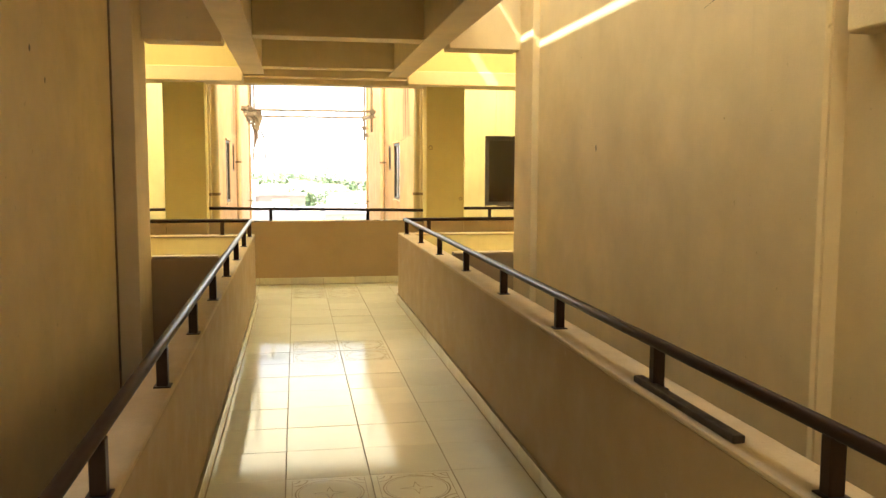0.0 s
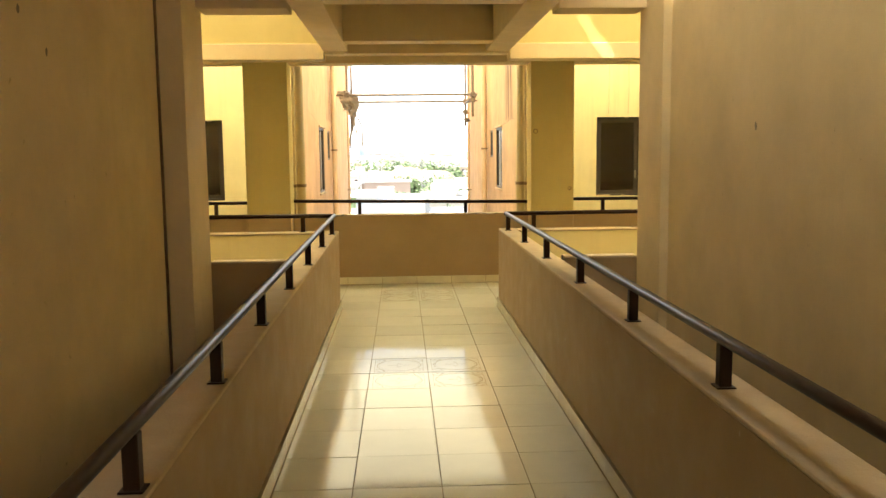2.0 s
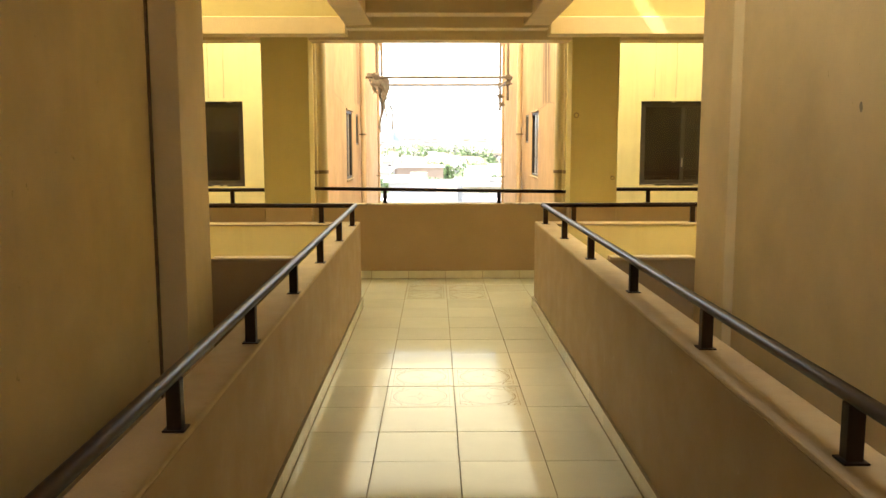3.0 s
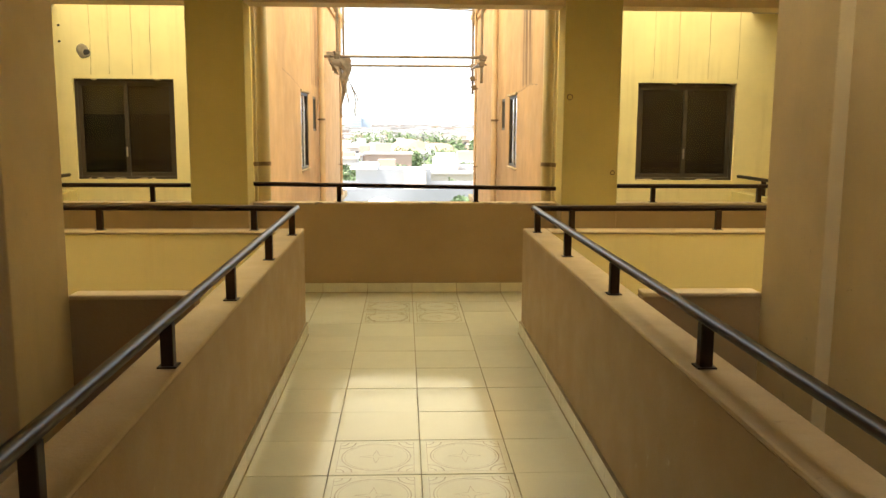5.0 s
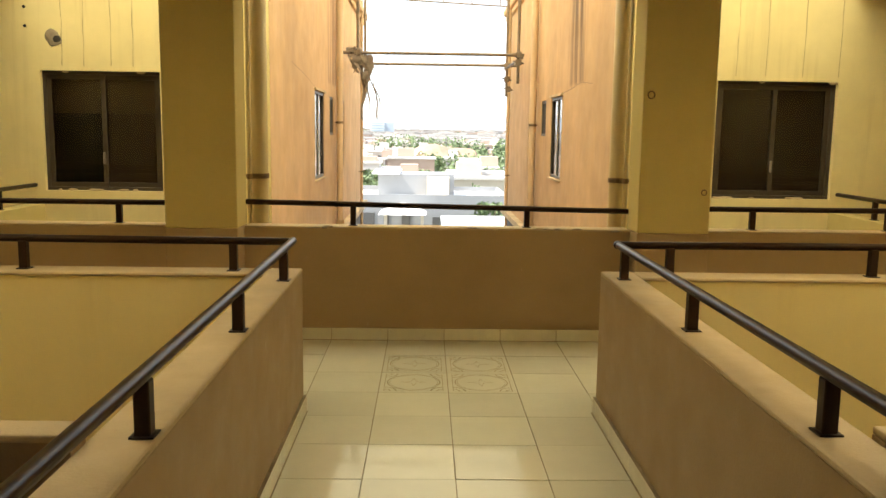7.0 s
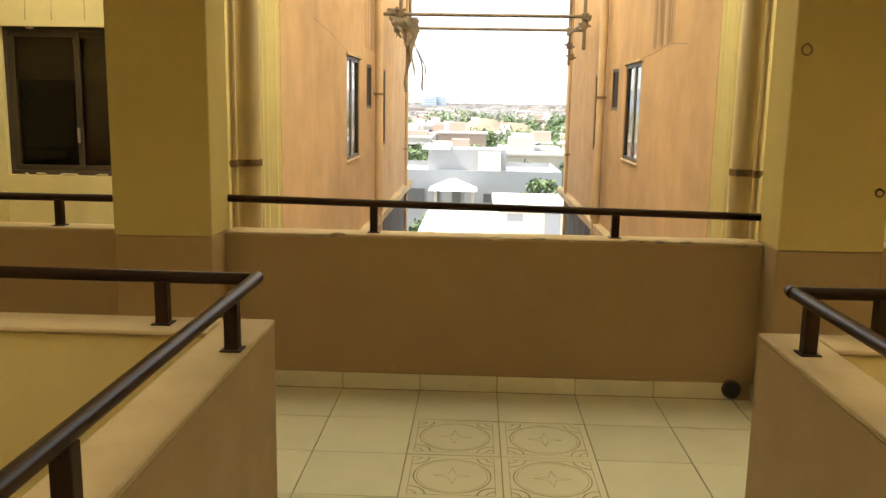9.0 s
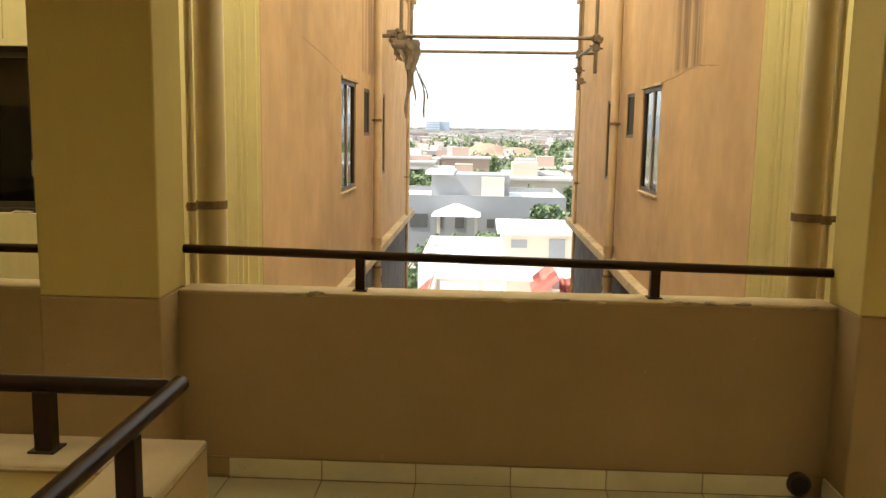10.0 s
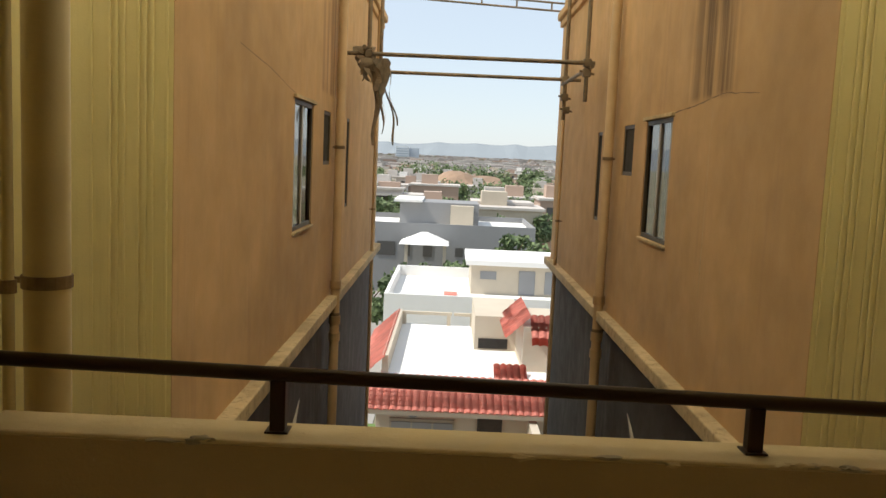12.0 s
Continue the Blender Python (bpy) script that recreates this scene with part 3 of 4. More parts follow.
# ---- pipes ----
def drain(name, x, y, r, z0, z1, clamps, label, wallx):
    t = thing(name, label, "pipe", (x, y, z0), "drain pipes")
    under(part("pipe", tube((x, y, z0), (x, y, z1), r, 16), M_PIPE2 if y > 15 else M_PIPE, smooth=False), t)
    for f in t.children[0].data.polygons:
        f.use_smooth = len(f.vertices) == 4
    for z in clamps:
        c = under(part("clamp", tube((x, y, z - 0.018), (x, y, z + 0.018), r + 0.006, 16), M_CLAMP), t)
        under(part("bracket", box(min(x, wallx), max(x, wallx), y - 0.008, y + 0.008, z - 0.008, z + 0.008), M_CLAMP), t)
    return t


for s in (-1, 1):
    drain("drain_pipe", -1.345 if s < 0 else 1.258, 11.50, 0.062, -4.0, 4.7, (1.14,), "cream painted drain pipe beside the column", s * 1.45)
    drain("conduit_pipe", -1.395 if s < 0 else 1.292, 11.385, 0.016, -4.0, 4.7, (1.14,), "thin cream conduit beside the drain pipe", s * 1.42)
    drain("drain_pipe", s * 1.52, 18.9 if s < 0 else 18.62, 0.055, -12.0, 4.2, (-0.35, 1.6), "peach painted drain pipe on the outer wall", s * 1.64)
    drain("conduit_pipe", s * 1.53, 23.6 if s < 0 else 22.7, 0.03, -12.0, 4.2, (0.6,), "thin pipe near the outer corner", s * 1.64)

for s, y in ((-1, 18.9), (1, 18.62)):
    bend = thing("pipe_bend", "painted pipe offset bend at the ledge", "pipe", (s * 1.5, y, -0.5), "drain pipes")
    for z in (0.0, -0.42, -0.62):
        under(part("socket", tube((s * 1.52, y, z - 0.05), (s * 1.52, y, z + 0.05), 0.068, 14), M_PIPE2), bend)
    waste = thing("waste_pipe", "thin pale waste pipe from the dark wall", "pipe", (s * 1.67, 16.9, -1.1), "drain pipes")
    under(part("pipe", tube((s * 1.67, 17.4, -0.95), (s * 1.58, 16.4, -1.35), 0.022, 10), M_FRAME_L), waste)

# narrow raised grooves on the window wall by the corner
for s in (-1, 1):
    ribs = thing("wall_ribs", "narrow vertical plaster ribs on cream wall", "ribs", (s * 1.8, WINY, 0), kind="structure")
    for i, dx in enumerate((0.03, 0.10, 0.135, 0.17, 0.24, 0.275, 0.31, 0.40)):
        under(part("rib", box(s * (ALLEY + dx) - 0.008, s * (ALLEY + dx) + 0.008, WINY - 0.011, WINY - 0.001, -4.0, 4.5, 0.003), M_CREAM), ribs)

# ---- scaffold across the alley ----
def scaffold():
    t = thing("scaffold_frame", "rusty steel scaffold tubes wedged across the alley", "scaffold", (0, 20, 2.5))
    for y, z, x0, x1 in ((19.6, 2.755, -1.58, 1.47), (21.4, 2.72, -1.45, 1.58)):
        under(part("ledger_tube", tube((x0, y, z), (x1, y, z), 0.026, 12), M_STEEL), t)
    for x, y, z in ((-1.29, 19.63, 2.68), (-1.30, 21.43, 2.55), (1.38, 19.63, 2.29), (1.36, 21.43, 2.15)):
        under(part("standard_tube", tube((x, y, z), (x, y, 4.7), 0.026, 12), M_STEEL), t)
    under(part("transom_tube", tube((1.42, 19.45, 2.70), (1.34, 21.6, 2.67), 0.024, 12), M_STEEL), t)
    under(part("transom_tube", tube((-1.33, 19.45, 2.82), (-1.33, 21.6, 2.78), 0.024, 12), M_STEEL), t)
    for x, y, z in ((-1.29, 19.61, 2.755), (-1.30, 21.41, 2.72), (1.38, 19.61, 2.755), (1.36, 21.41, 2.72), (1.36, 21.43, 2.47), (1.39, 21.43, 2.29), (1.38, 19.63, 2.64)):
        bm = box(x - 0.05, x + 0.05, y - 0.05, y + 0.05, z - 0.05, z + 0.05, 0.012)
        tube((x - 0.09, y - 0.02, z + 0.02), (x + 0.09, y - 0.02, z - 0.02), 0.014, 8, bm)
        under(part("coupler", bm, M_STEEL), t)
scaffold()

def rag(name, at, length, width, seed, label, strips=7):
    """Frayed hanging strips of cloth: wavy sheets with thickness, each a part."""
    rnd = random.Random(seed)
    t = thing(name, label, "cloth", at)
    for k in range(strips):
        bm = bmesh.new()
        w = width * rnd.uniform(0.3, 0.7)
        ox, oy = rnd.uniform(-width, width) * 0.3, rnd.uniform(-0.1, 0.1)
        L = length * rnd.uniform(0.5, 1.0)
        lean = rnd.uniform(-0.04, 0.22)
        prev = None
        for i in range(19):
            f = i / 18
            ww = w * (1 - 0.7 * f ** 1.5) * (0.65 + 0.6 * rnd.random())
            c = Vector((ox + lean * f * length + 0.03 * math.sin(9 * f + k), oy + 0.05 * math.sin(6 * f + 2 * k), -L * f))
            tw = 1.3 * f + 0.7 * k
            dx = Vector((math.cos(tw), 0.6 * math.sin(tw), 0)) * ww / 2
            cur = (bm.verts.new(c - dx), bm.verts.new(c + dx))
            if prev:
                bm.faces.new((prev[0], prev[1], cur[1], cur[0]))
            prev = cur
        bmesh.ops.solidify(bm, geom=bm.faces[:], thickness=0.008)
        part("strip", bm, M_RAG, t)
    return t

rag("rag_bundle", (-1.34, 19.6, 2.84), 0.55, 0.34, 3, "frayed grey sacking knotted on the scaffold")
rag("hanging_rag", (-1.22, 20.4, 2.79), 1.15, 0.26, 8, "long torn cloth strip hanging from scaffold")

# ---- small things ----
# expansion joints, cracks and stain runs on the walls
def flaw(name, bm, mat, label):
    return tagged(part(name, bm, mat), label, "wall flaw", kind="structure")
flaw("trim_joint", box(-SIDE, -SIDE + 0.012, 6.688, 6.714, -4, 5.1, 0.003), M_CLAMP, "dark expansion joint strip in the beige wall")
def crack(pts, nrm, w, mat, label):
    """A jagged raised seam along a wall, following the points."""
    bm = bmesh.new()
    rn = random.Random(len(pts) + int(100 * abs(pts[0][2])))
    nrm = Vector(nrm)
    for p, q in zip(pts, pts[1:]):
        p, q = Vector(p), Vector(q)
        prev = None
        for i in range(9):
            c = p.lerp(q, i / 8)
            up = (q - p).cross(nrm).normalized()
            c = c + up * rn.uniform(-1, 1) * w * 0.8
            ww = w * rn.uniform(0.3, 1.2)
            cur = [bm.verts.new(c + up * ww + nrm * 0.0012), bm.verts.new(c - up * ww + nrm * 0.0012)]
            if prev:
                bm.faces.new((prev[0], prev[1], cur[1], cur[0]))
            prev = cur
    flaw("wall_crack", bm, mat, label)
crack([(ALLEY, 14.3, 2.0), (ALLEY, 15.0, 2.05), (ALLEY, 15.7, 2.0), (ALLEY, 16.3, 1.98)], (-1, 0, 0), 0.005, M_CLAMP, "jagged horizontal crack in peach render")
crack([(-ALLEY, 14.6, 2.2), (-ALLEY, 15.5, 2.14), (-ALLEY, 16.5, 2.03)], (1, 0, 0), 0.0035, M_CLAMP, "jagged horizontal crack in peach render")
crack([(ALLEY, 15.2, 1.98), (ALLEY, 15.22, 0.6)], (-1, 0, 0), 0.006, M_LEDGE, "vertical crack in peach render")
crack([(1.50, 4.1, 2.2), (1.50, 3.7, 2.27)], (-1, 0, 0), 0.003, M_MORTAR, "hairline crack in the beige wall")
for k, (x, z) in enumerate(((2.75, 3.1), (3.03, 4.3), (3.38, 4.3), (3.72, 4.3), (-3.5, 2.9), (-3.3, 3.3), (-3.05, 4.2), (-2.85, 3.5))):
    crack([(x, WINY, 2.03), (x + 0.01, WINY, (z + 2.03) / 2), (x, WINY, z)], (0, -1, 0), 0.0045, M_STAIN2, "dark rain run on the cream wall")
# plaster crumbs left along the window sills
rn = random.Random(31)
for k in range(18):
    x0, x1 = ((-3.70, -2.61), (2.59, 3.74))[k % 2]
    bm = bmesh.new()
    bmesh.ops.create_icosphere(bm, subdivisions=2, radius=1)
    w = rn.uniform(0.015, 0.06)
    for v in bm.verts:
        v.co = Vector((v.co.x * w, v.co.y * 0.015, v.co.z * 0.012)) * (1 + 0.6 * noise.noise(v.co * 2 + Vector((0, k, 0))))
    ob = part("plaster_crumb", bm, M_LEDGE if k % 3 == 0 else M_COPING)
    ob.location = (rn.uniform(x0, x1), WINY + 0.02, 0.886 if rn.random() < 0.75 else 1.975)
    tagged(ob, "leftover plaster crumb on the window edge", "plaster crumb", "plaster crumbs")
# chips broken out of the end parapet's coping
rn = random.Random(21)
for k in range(16):
    bm = bmesh.new()
    bmesh.ops.create_icosphere(bm, subdivisions=2, radius=1)
    sx_, sz_ = rn.uniform(0.015, 0.05), rn.uniform(0.004, 0.009)
    for v in bm.verts:
        v.co = Vector((v.co.x * sx_, v.co.y * 0.012, v.co.z * sz_)) * (1 + 0.5 * noise.noise(v.co * 2 + Vector((k, 0, 0))))
    ob = part("coping_chip", bm, M_MORTAR if k % 3 else M_COPING)
    ob.location = (rn.choice((rn.uniform(-1.3, 1.3), rn.uniform(0.45, 0.95))), END - 0.001, ETOP - rn.uniform(0.0, 0.012))
    tagged(ob, "broken plaster chip on the parapet edge", "chip", "coping chips")
pl = box(0.80, 0.836, 2.48, 3.15, PTOP - 0.021, PTOP + 0.002, 0.004)
tagged(part("metal_strip", pl, M_PLATE), "dark loose metal strip lying on the parapet", "metal strip")
drainhole = thing("floor_drain_outlet", "black round drain outlet in the skirting", "drain", (1.19, END - 0.02, 0.055))
bm = tube((1.19, END - 0.03, 0.058), (1.19, END + 0.01, 0.058), 0.048, 20)
under(part("outlet_ring", bm, M_PLATE), drainhole)
# black disc stands for the shaded inside of the outlet
under(part("outlet_hole", tube((1.19, END - 0.034, 0.058), (1.19, END - 0.029, 0.058), 0.036, 20), M_BLACK), drainhole)
for s, x in ((-1, -4.3), (1, 4.35)):
    sw = thing("switch_box", "small brown switch box on the cream wall", "switch", (x, WINY, 1.0))
    under(part("backbox", box(x - 0.05, x + 0.05, WINY - 0.02, WINY - 0.001, 1.03, 1.13, 0.006), M_SWITCH), sw)
    if s > 0:
        plate = thing("junction_box", "flat dark brown junction box on cream wall", "junction box", (4.56, WINY, 1.5))
        under(part("cover", box(4.50, 4.63, WINY - 0.03, WINY - 0.001, 1.50, 1.585, 0.006), M_CLAMP), plate)
    under(part("rocker", box(x - 0.02, x + 0.02, WINY - 0.028, WINY - 0.021, 1.055, 1.105, 0.003), M_FRAME), sw)
def ragged_disc(x, z, radius, depth, mat, name, parent=None):
    """A shallow uneven lump on the window wall."""
    bm = bmesh.new()
    bmesh.ops.create_icosphere(bm, subdivisions=3, radius=radius)
    for v in bm.verts:
        v.co *= 1 + 0.45 * noise.noise(v.co * 14)
        v.co = Vector((v.co.x + x, v.co.y * depth + WINY, v.co.z + z))
    ob = part(name, bm, mat)
    return under(ob, parent) if parent else ob
hole = thing("broken_wall_hole", "dark broken hole knocked in cream wall", "hole", (-3.57, WINY, 2.28))
ragged_disc(-3.57, 2.28, 0.075, 0.16, M_MORTAR, "broken_rim", hole)
# black lump painted as the shaded depth of the hole
ragged_disc(-3.55, 2.27, 0.045, 0.36, M_BLACK, "cavity", hole)
for x, z in ((-4.35, 2.38), (-4.35, 2.55), (-3.82, 2.38), (-3.82, 2.55)):
    ob = part("wall_plug", tube((x, WINY - 0.006, z), (x, WINY + 0.01, z), 0.014, 10), M_BLACK)
    tagged(ob, "dark plug hole in the cream wall", "wall plug", "plug holes")
for i, (x, y, z) in enumerate(((-SIDE, 4.9, 2.05), (-SIDE, 5.14, 1.92), (1.50, 5.46, 1.6))):
    s = -1 if x < 0 else 1
    bm = bmesh.new()
    bmesh.ops.create_icosphere(bm, subdivisions=2, radius=0.013)
    for v in bm.verts:
        v.co *= 1 + 0.5 * noise.noise(v.co * 60 + Vector((i, 0, 0)))
        v.co.x *= 0.2
        v.co.z *= 1.5
    ob = part("plaster_chip", bm, M_MORTAR)
    ob.location = (x, y, z)
    tagged(ob, "small chip in the beige plaster", "chip", "plaster chips")


def wall_ring(x, y, z, radius):
    """A small bent wire ring hanging from a column."""
    t = thing("wire_ring", "small rusty wire ring on the yellow column", "ring", (x, y, z), "wire rings")
    bm = bmesh.new()
    pts = [(x + radius * math.cos(k * 0.6283), y - 0.006, z + radius * math.sin(k * 0.6283)) for k in range(11)]
    for p, q in zip(pts, pts[1:]):
        tube(p, q, 0.004, 6, bm)
    under(part("loop", bm, M_CLAMP), t)
    under(part("nail", tube((x, y - 0.014, z + radius), (x, y + 0.01, z + radius), 0.005, 6), M_CLAMP), t)


wall_ring(1.352, 11.02, 1.735, 0.024)
wall_ring(1.742, 11.02, 1.09, 0.018)

# ---- the outside ----
GZ = -12.0
bm = bmesh.new()
bmesh.ops.create_grid(bm, x_segments=2, y_segments=2, size=4000)
ob = part("ground", bm, M_GROUND)
ob.location = (0, 3000, GZ)
tagged(ob, "dry hazy ground under the town", "ground", kind="structure")
tagged(part("road", box(-14, -3.6, 26, 120, GZ, GZ + 0.05), M_ROAD), "pale side road beside the houses", "road", kind="structure")
tagged(part("lawn", box(-8, -2.9, 34, 50, GZ + 0.05, GZ + 0.12), M_GRASS), "green lawn beside the house", "lawn", kind="structure")


def tile_roof(parent, a, b, down, cols, rows):
    """Barrel tiles, each of its own, on a slope from the ridge line a-b downwards."""
    a, b, down = Vector(a), Vector(b), Vector(down)
    along = (b - a) / cols
    step = down / rows
    nrm = along.cross(down).normalized()
    if nrm.z < 0:
        nrm = -nrm
    w, L = along.length, step.length
    bmt = bmesh.new()
    vs = []
    for f in (0, 1.15):
        vs.append([bmt.verts.new((w * (i / 4), L * f, 0.07 * math.sin(math.pi * i / 4) + (0.03 if f else 0))) for i in range(5)])
    for i in range(4):
        bmt.faces.new((vs[0][i], vs[0][i + 1], vs[1][i + 1], vs[1][i]))
    bmesh.ops.solidify(bmt, geom=bmt.faces[:], thickness=0.02)
    me = mesh_of(bmt, "roof_tile", M_RED)
    rot = Matrix((along.normalized(), step.normalized(), nrm)).transposed().to_4x4()
    for c in range(cols):
        for r in range(rows):
            o = new("roof_tile", me)
            o.matrix_world = Matrix.Translation(a + along * c + step * r) @ rot
            under(o, parent)


house = thing("red_roofed_house", "cream house with red tile eaves and white flat roof", "house", (0, 40, GZ))
def hp(name, mat, *a, bevel=0.0, label=""):
    return under(part(name, box(*a, bevel), mat, None, label), house)
hp("wall", M_HOUSE, -2.3, 6.5, 35.6, 44.8, GZ, -5.25)
hp("flat_roof", M_WHITE, -2.2, 6.4, 35.7, 44.7, -5.25, -5.05, label="white flat roof deck")
hp("roof_parapet", M_HOUSE, -2.2, -2.0, 36.2, 44.7, -5.05, -4.45)
for a, b in ((-2.0, 0.1), (0.2, 1.9)):
    hp("roof_parapet", M_HOUSE, a, b, 44.5, 44.7, -4.62, -4.5)
for x in (-2.0, -0.1, 0.9):
    hp("roof_post", M_HOUSE, x, x + 0.16, 44.5, 44.68, -5.05, -4.62)
hp("stair_room", M_HOUSE, 0.95, 2.7, 40.2, 44.4, -5.05, -3.75, label="cream stair room on the roof")
# black plate painted as the shade in the stair opening
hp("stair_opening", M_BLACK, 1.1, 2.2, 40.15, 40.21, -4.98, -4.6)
hp("tower_wall", M_HOUSE, 2.5, 6.3, 37.2, 41.0, -5.05, -3.5)
hp("eave_board", M_HOUSE, -3.2, 6.6, 34.75, 34.9, -6.0, -5.85)
hp("porch_wall", M_HOUSE, 2.6, 2.85, 33.6, 35.6, GZ, -6.1)
win = hp("window", M_FRAME_L, -1.85, 0.25, 35.52, 35.62, -7.6, -6.35)
for i in range(3):
    g = part("pane", box(-1.78 + 0.68 * i, -1.16 + 0.68 * i, 35.49, 35.52, -7.5, -6.45), M_GREYH)
    under(g, house)
hp("door", M_PLATE, 1.0, 1.8, 35.5, 35.62, -8.3, -6.25, label="dark brown balcony door")
under(part("satellite_dish", tube((-1.1, 35.45, -6.1), (-1.1, 35.5, -6.1), 0.2, 16), M_GREYH, None, "round grey exhaust fan"), house)
tile_roof(house, (-3.0, 35.9, -5.0), (5.5, 35.9, -5.0), (0, -1.15, -0.85), 36, 8)
tile_roof(house, (-2.1, 36.0, -4.45), (-2.1, 44.7, -4.45), (-1.0, 0, -0.95), 28, 3)
tile_roof(house, (2.75, 37.2, -3.15), (2.75, 41.2, -3.15), (-0.8, 0, -0.75), 13, 4)
tile_roof(house, (2.75, 37.7, -3.2), (5.3, 37.7, -3.2), (0, -1.1, -0.8), 10, 4)
tile_roof(house, (1.5, 36.8, -4.75), (2.6, 36.8, -4.75), (0, -0.8, -0.35), 5, 3)


house.location.z -= 0.55


def flat_house(name, label, x0, x1, y0, y1, ztop, wall, deck, rim=0.7):
    t = thing(name, label, "house", ((x0 + x1) / 2, (y0 + y1) / 2, GZ))
    under(part("wall", box(x0, x1, y0, y1, GZ, ztop), wall), t)
    under(part("flat_roof", box(x0 + 0.2, x1 - 0.2, y0 + 0.2, y1 - 0.2, ztop, ztop + 0.05), deck), t)
    for a in ((x0, x1, y0, y0 + 0.2), (x0, x1, y1 - 0.2, y1), (x0, x0 + 0.2, y0 + 0.2, y1 - 0.2), (x1 - 0.2, x1, y0 + 0.2, y1 - 0.2)):
        under(part("roof_parapet", box(*a, ztop, ztop + rim), wall), t)
    return t


white = flat_house("white_house", "pale house with a bright flat roof", -3.6, 9.0, 55.0, 67.5, -6.0, M_WHITE, M_WHITE, 0.75)
def wp(name, mat, *a, label=""):
    return under(part(name, box(*a), mat, None, label), white)
wp("roof_room", M_HOUSE, 1.35, 8.5, 60.5, 66.0, -5.95, -4.1, label="cream rooftop room")
wp("room_slab", M_WHITE, 1.0, 9.0, 60.0, 66.5, -4.1, -3.8)
wp("window", M_GREYH, 1.9, 2.9, 60.45, 60.52, -5.0, -4.5)
wp("door", M_GREYH, 4.3, 5.3, 60.45, 60.52, -5.9, -4.4)
wp("window", M_GREYH, 5.9, 7.0, 60.45, 60.52, -5.8, -4.4)
wp("roof_hatch", M_RED, -0.3, 0.5, 59.2, 60.4, -5.95, -5.85)

white.location.z -= 0.8

grey = flat_house("grey_house", "long grey cement house with dark windows", -9.5, 8.5, 92.0, 106.0, -5.6, M_GREYH, M_WHITE, 0.6)
def gp(name, mat, *a, label=""):
    return under(part(name, box(*a), mat, None, label), grey)
for x0, x1, z0, z1 in ((-7.2, -5.4, -8.3, -6.9), (-2.6, -1.7, -8.3, -6.7), (0.6, 1.4, -8.2, -7.3), (3.2, 5.2, -8.0, -7.5), (-4.4, -3.9, -8.3, -6.9)):
    gp("window", M_WINDARK, x0, x1, 91.93, 92.02, z0, z1)
gp("upper_storey", M_GREYH, -5.4, 3.0, 98.0, 105.0, -5.6, -3.2)
gp("upper_storey", M_HOUSE, 0.0, 2.4, 96.5, 100.0, -5.6, -3.4)
gp("roof_slab", M_WHITE, -6.0, -3.0, 97.0, 106.0, -3.2, -2.95)
bm = bmesh.new()
bmesh.ops.create_cone(bm, cap_ends=True, segments=4, radius1=3.3, radius2=0.4, depth=1.0, matrix=Matrix.Translation((-2.4, 89.0, -6.1)) @ Matrix.Rotation(radians(45), 4, "Z"))
under(part("porch_roof", bm, M_WHITE, None, "pale hipped porch roof"), grey)
for x in (-4.2, -0.6):
    gp("porch_post", M_HOUSE, x, x + 0.3, 87.2, 87.5, GZ, -6.6)


def tree(x, y, h, r, seed):
    rnd = random.Random(seed)
    t = thing("tree", "green leafy broad tree among the houses", "tree", (x, y, GZ), "trees among the houses")
    bm = tube((x, y, GZ), (x, y, GZ + h * 0.55), 0.22, 8, None, 0.12)
    for k in range(5):
        a = k * 1.3 + rnd.random()
        tube((x, y, GZ + h * (0.35 + 0.05 * k)), (x + r * 0.6 * math.cos(a), y + r * 0.6 * math.sin(a), GZ + h * (0.6 + 0.06 * k)), 0.09, 6, bm, 0.03)
    under(part("trunk", bm, M_BARK), t)
    verts, faces = [], []
    blobs = [(rnd.gauss(0, 0.42) * r, rnd.gauss(0, 0.42) * r, h * rnd.uniform(0.42, 0.92), r * rnd.uniform(0.28, 0.5)) for _ in range(11)]
    for bx, by, bz, br in blobs:
        for _ in range(90):
            d = Vector((rnd.gauss(0, 1), rnd.gauss(0, 1), rnd.gauss(0, 0.8))).normalized() * br * rnd.uniform(0.6, 1.05)
            c = Vector((x + bx, y + by, GZ + bz)) + d
            u = Vector((rnd.gauss(0, 1), rnd.gauss(0, 1), rnd.gauss(0, 1))).normalized() * (0.17 + y * 0.0011)
            v = u.orthogonal().normalized() * u.length * 0.6
            i = len(verts)
            verts += [c - u, c + v, c + u, c - v]
            faces.append((i, i + 1, i + 2, i + 3))
    me = bpy.data.meshes.new("crown")
    me.from_pydata([tuple(v) for v in verts], [], faces)
    me.materials.append(M_LEAF)
    ob = new("crown", me)
    under(ob, t)


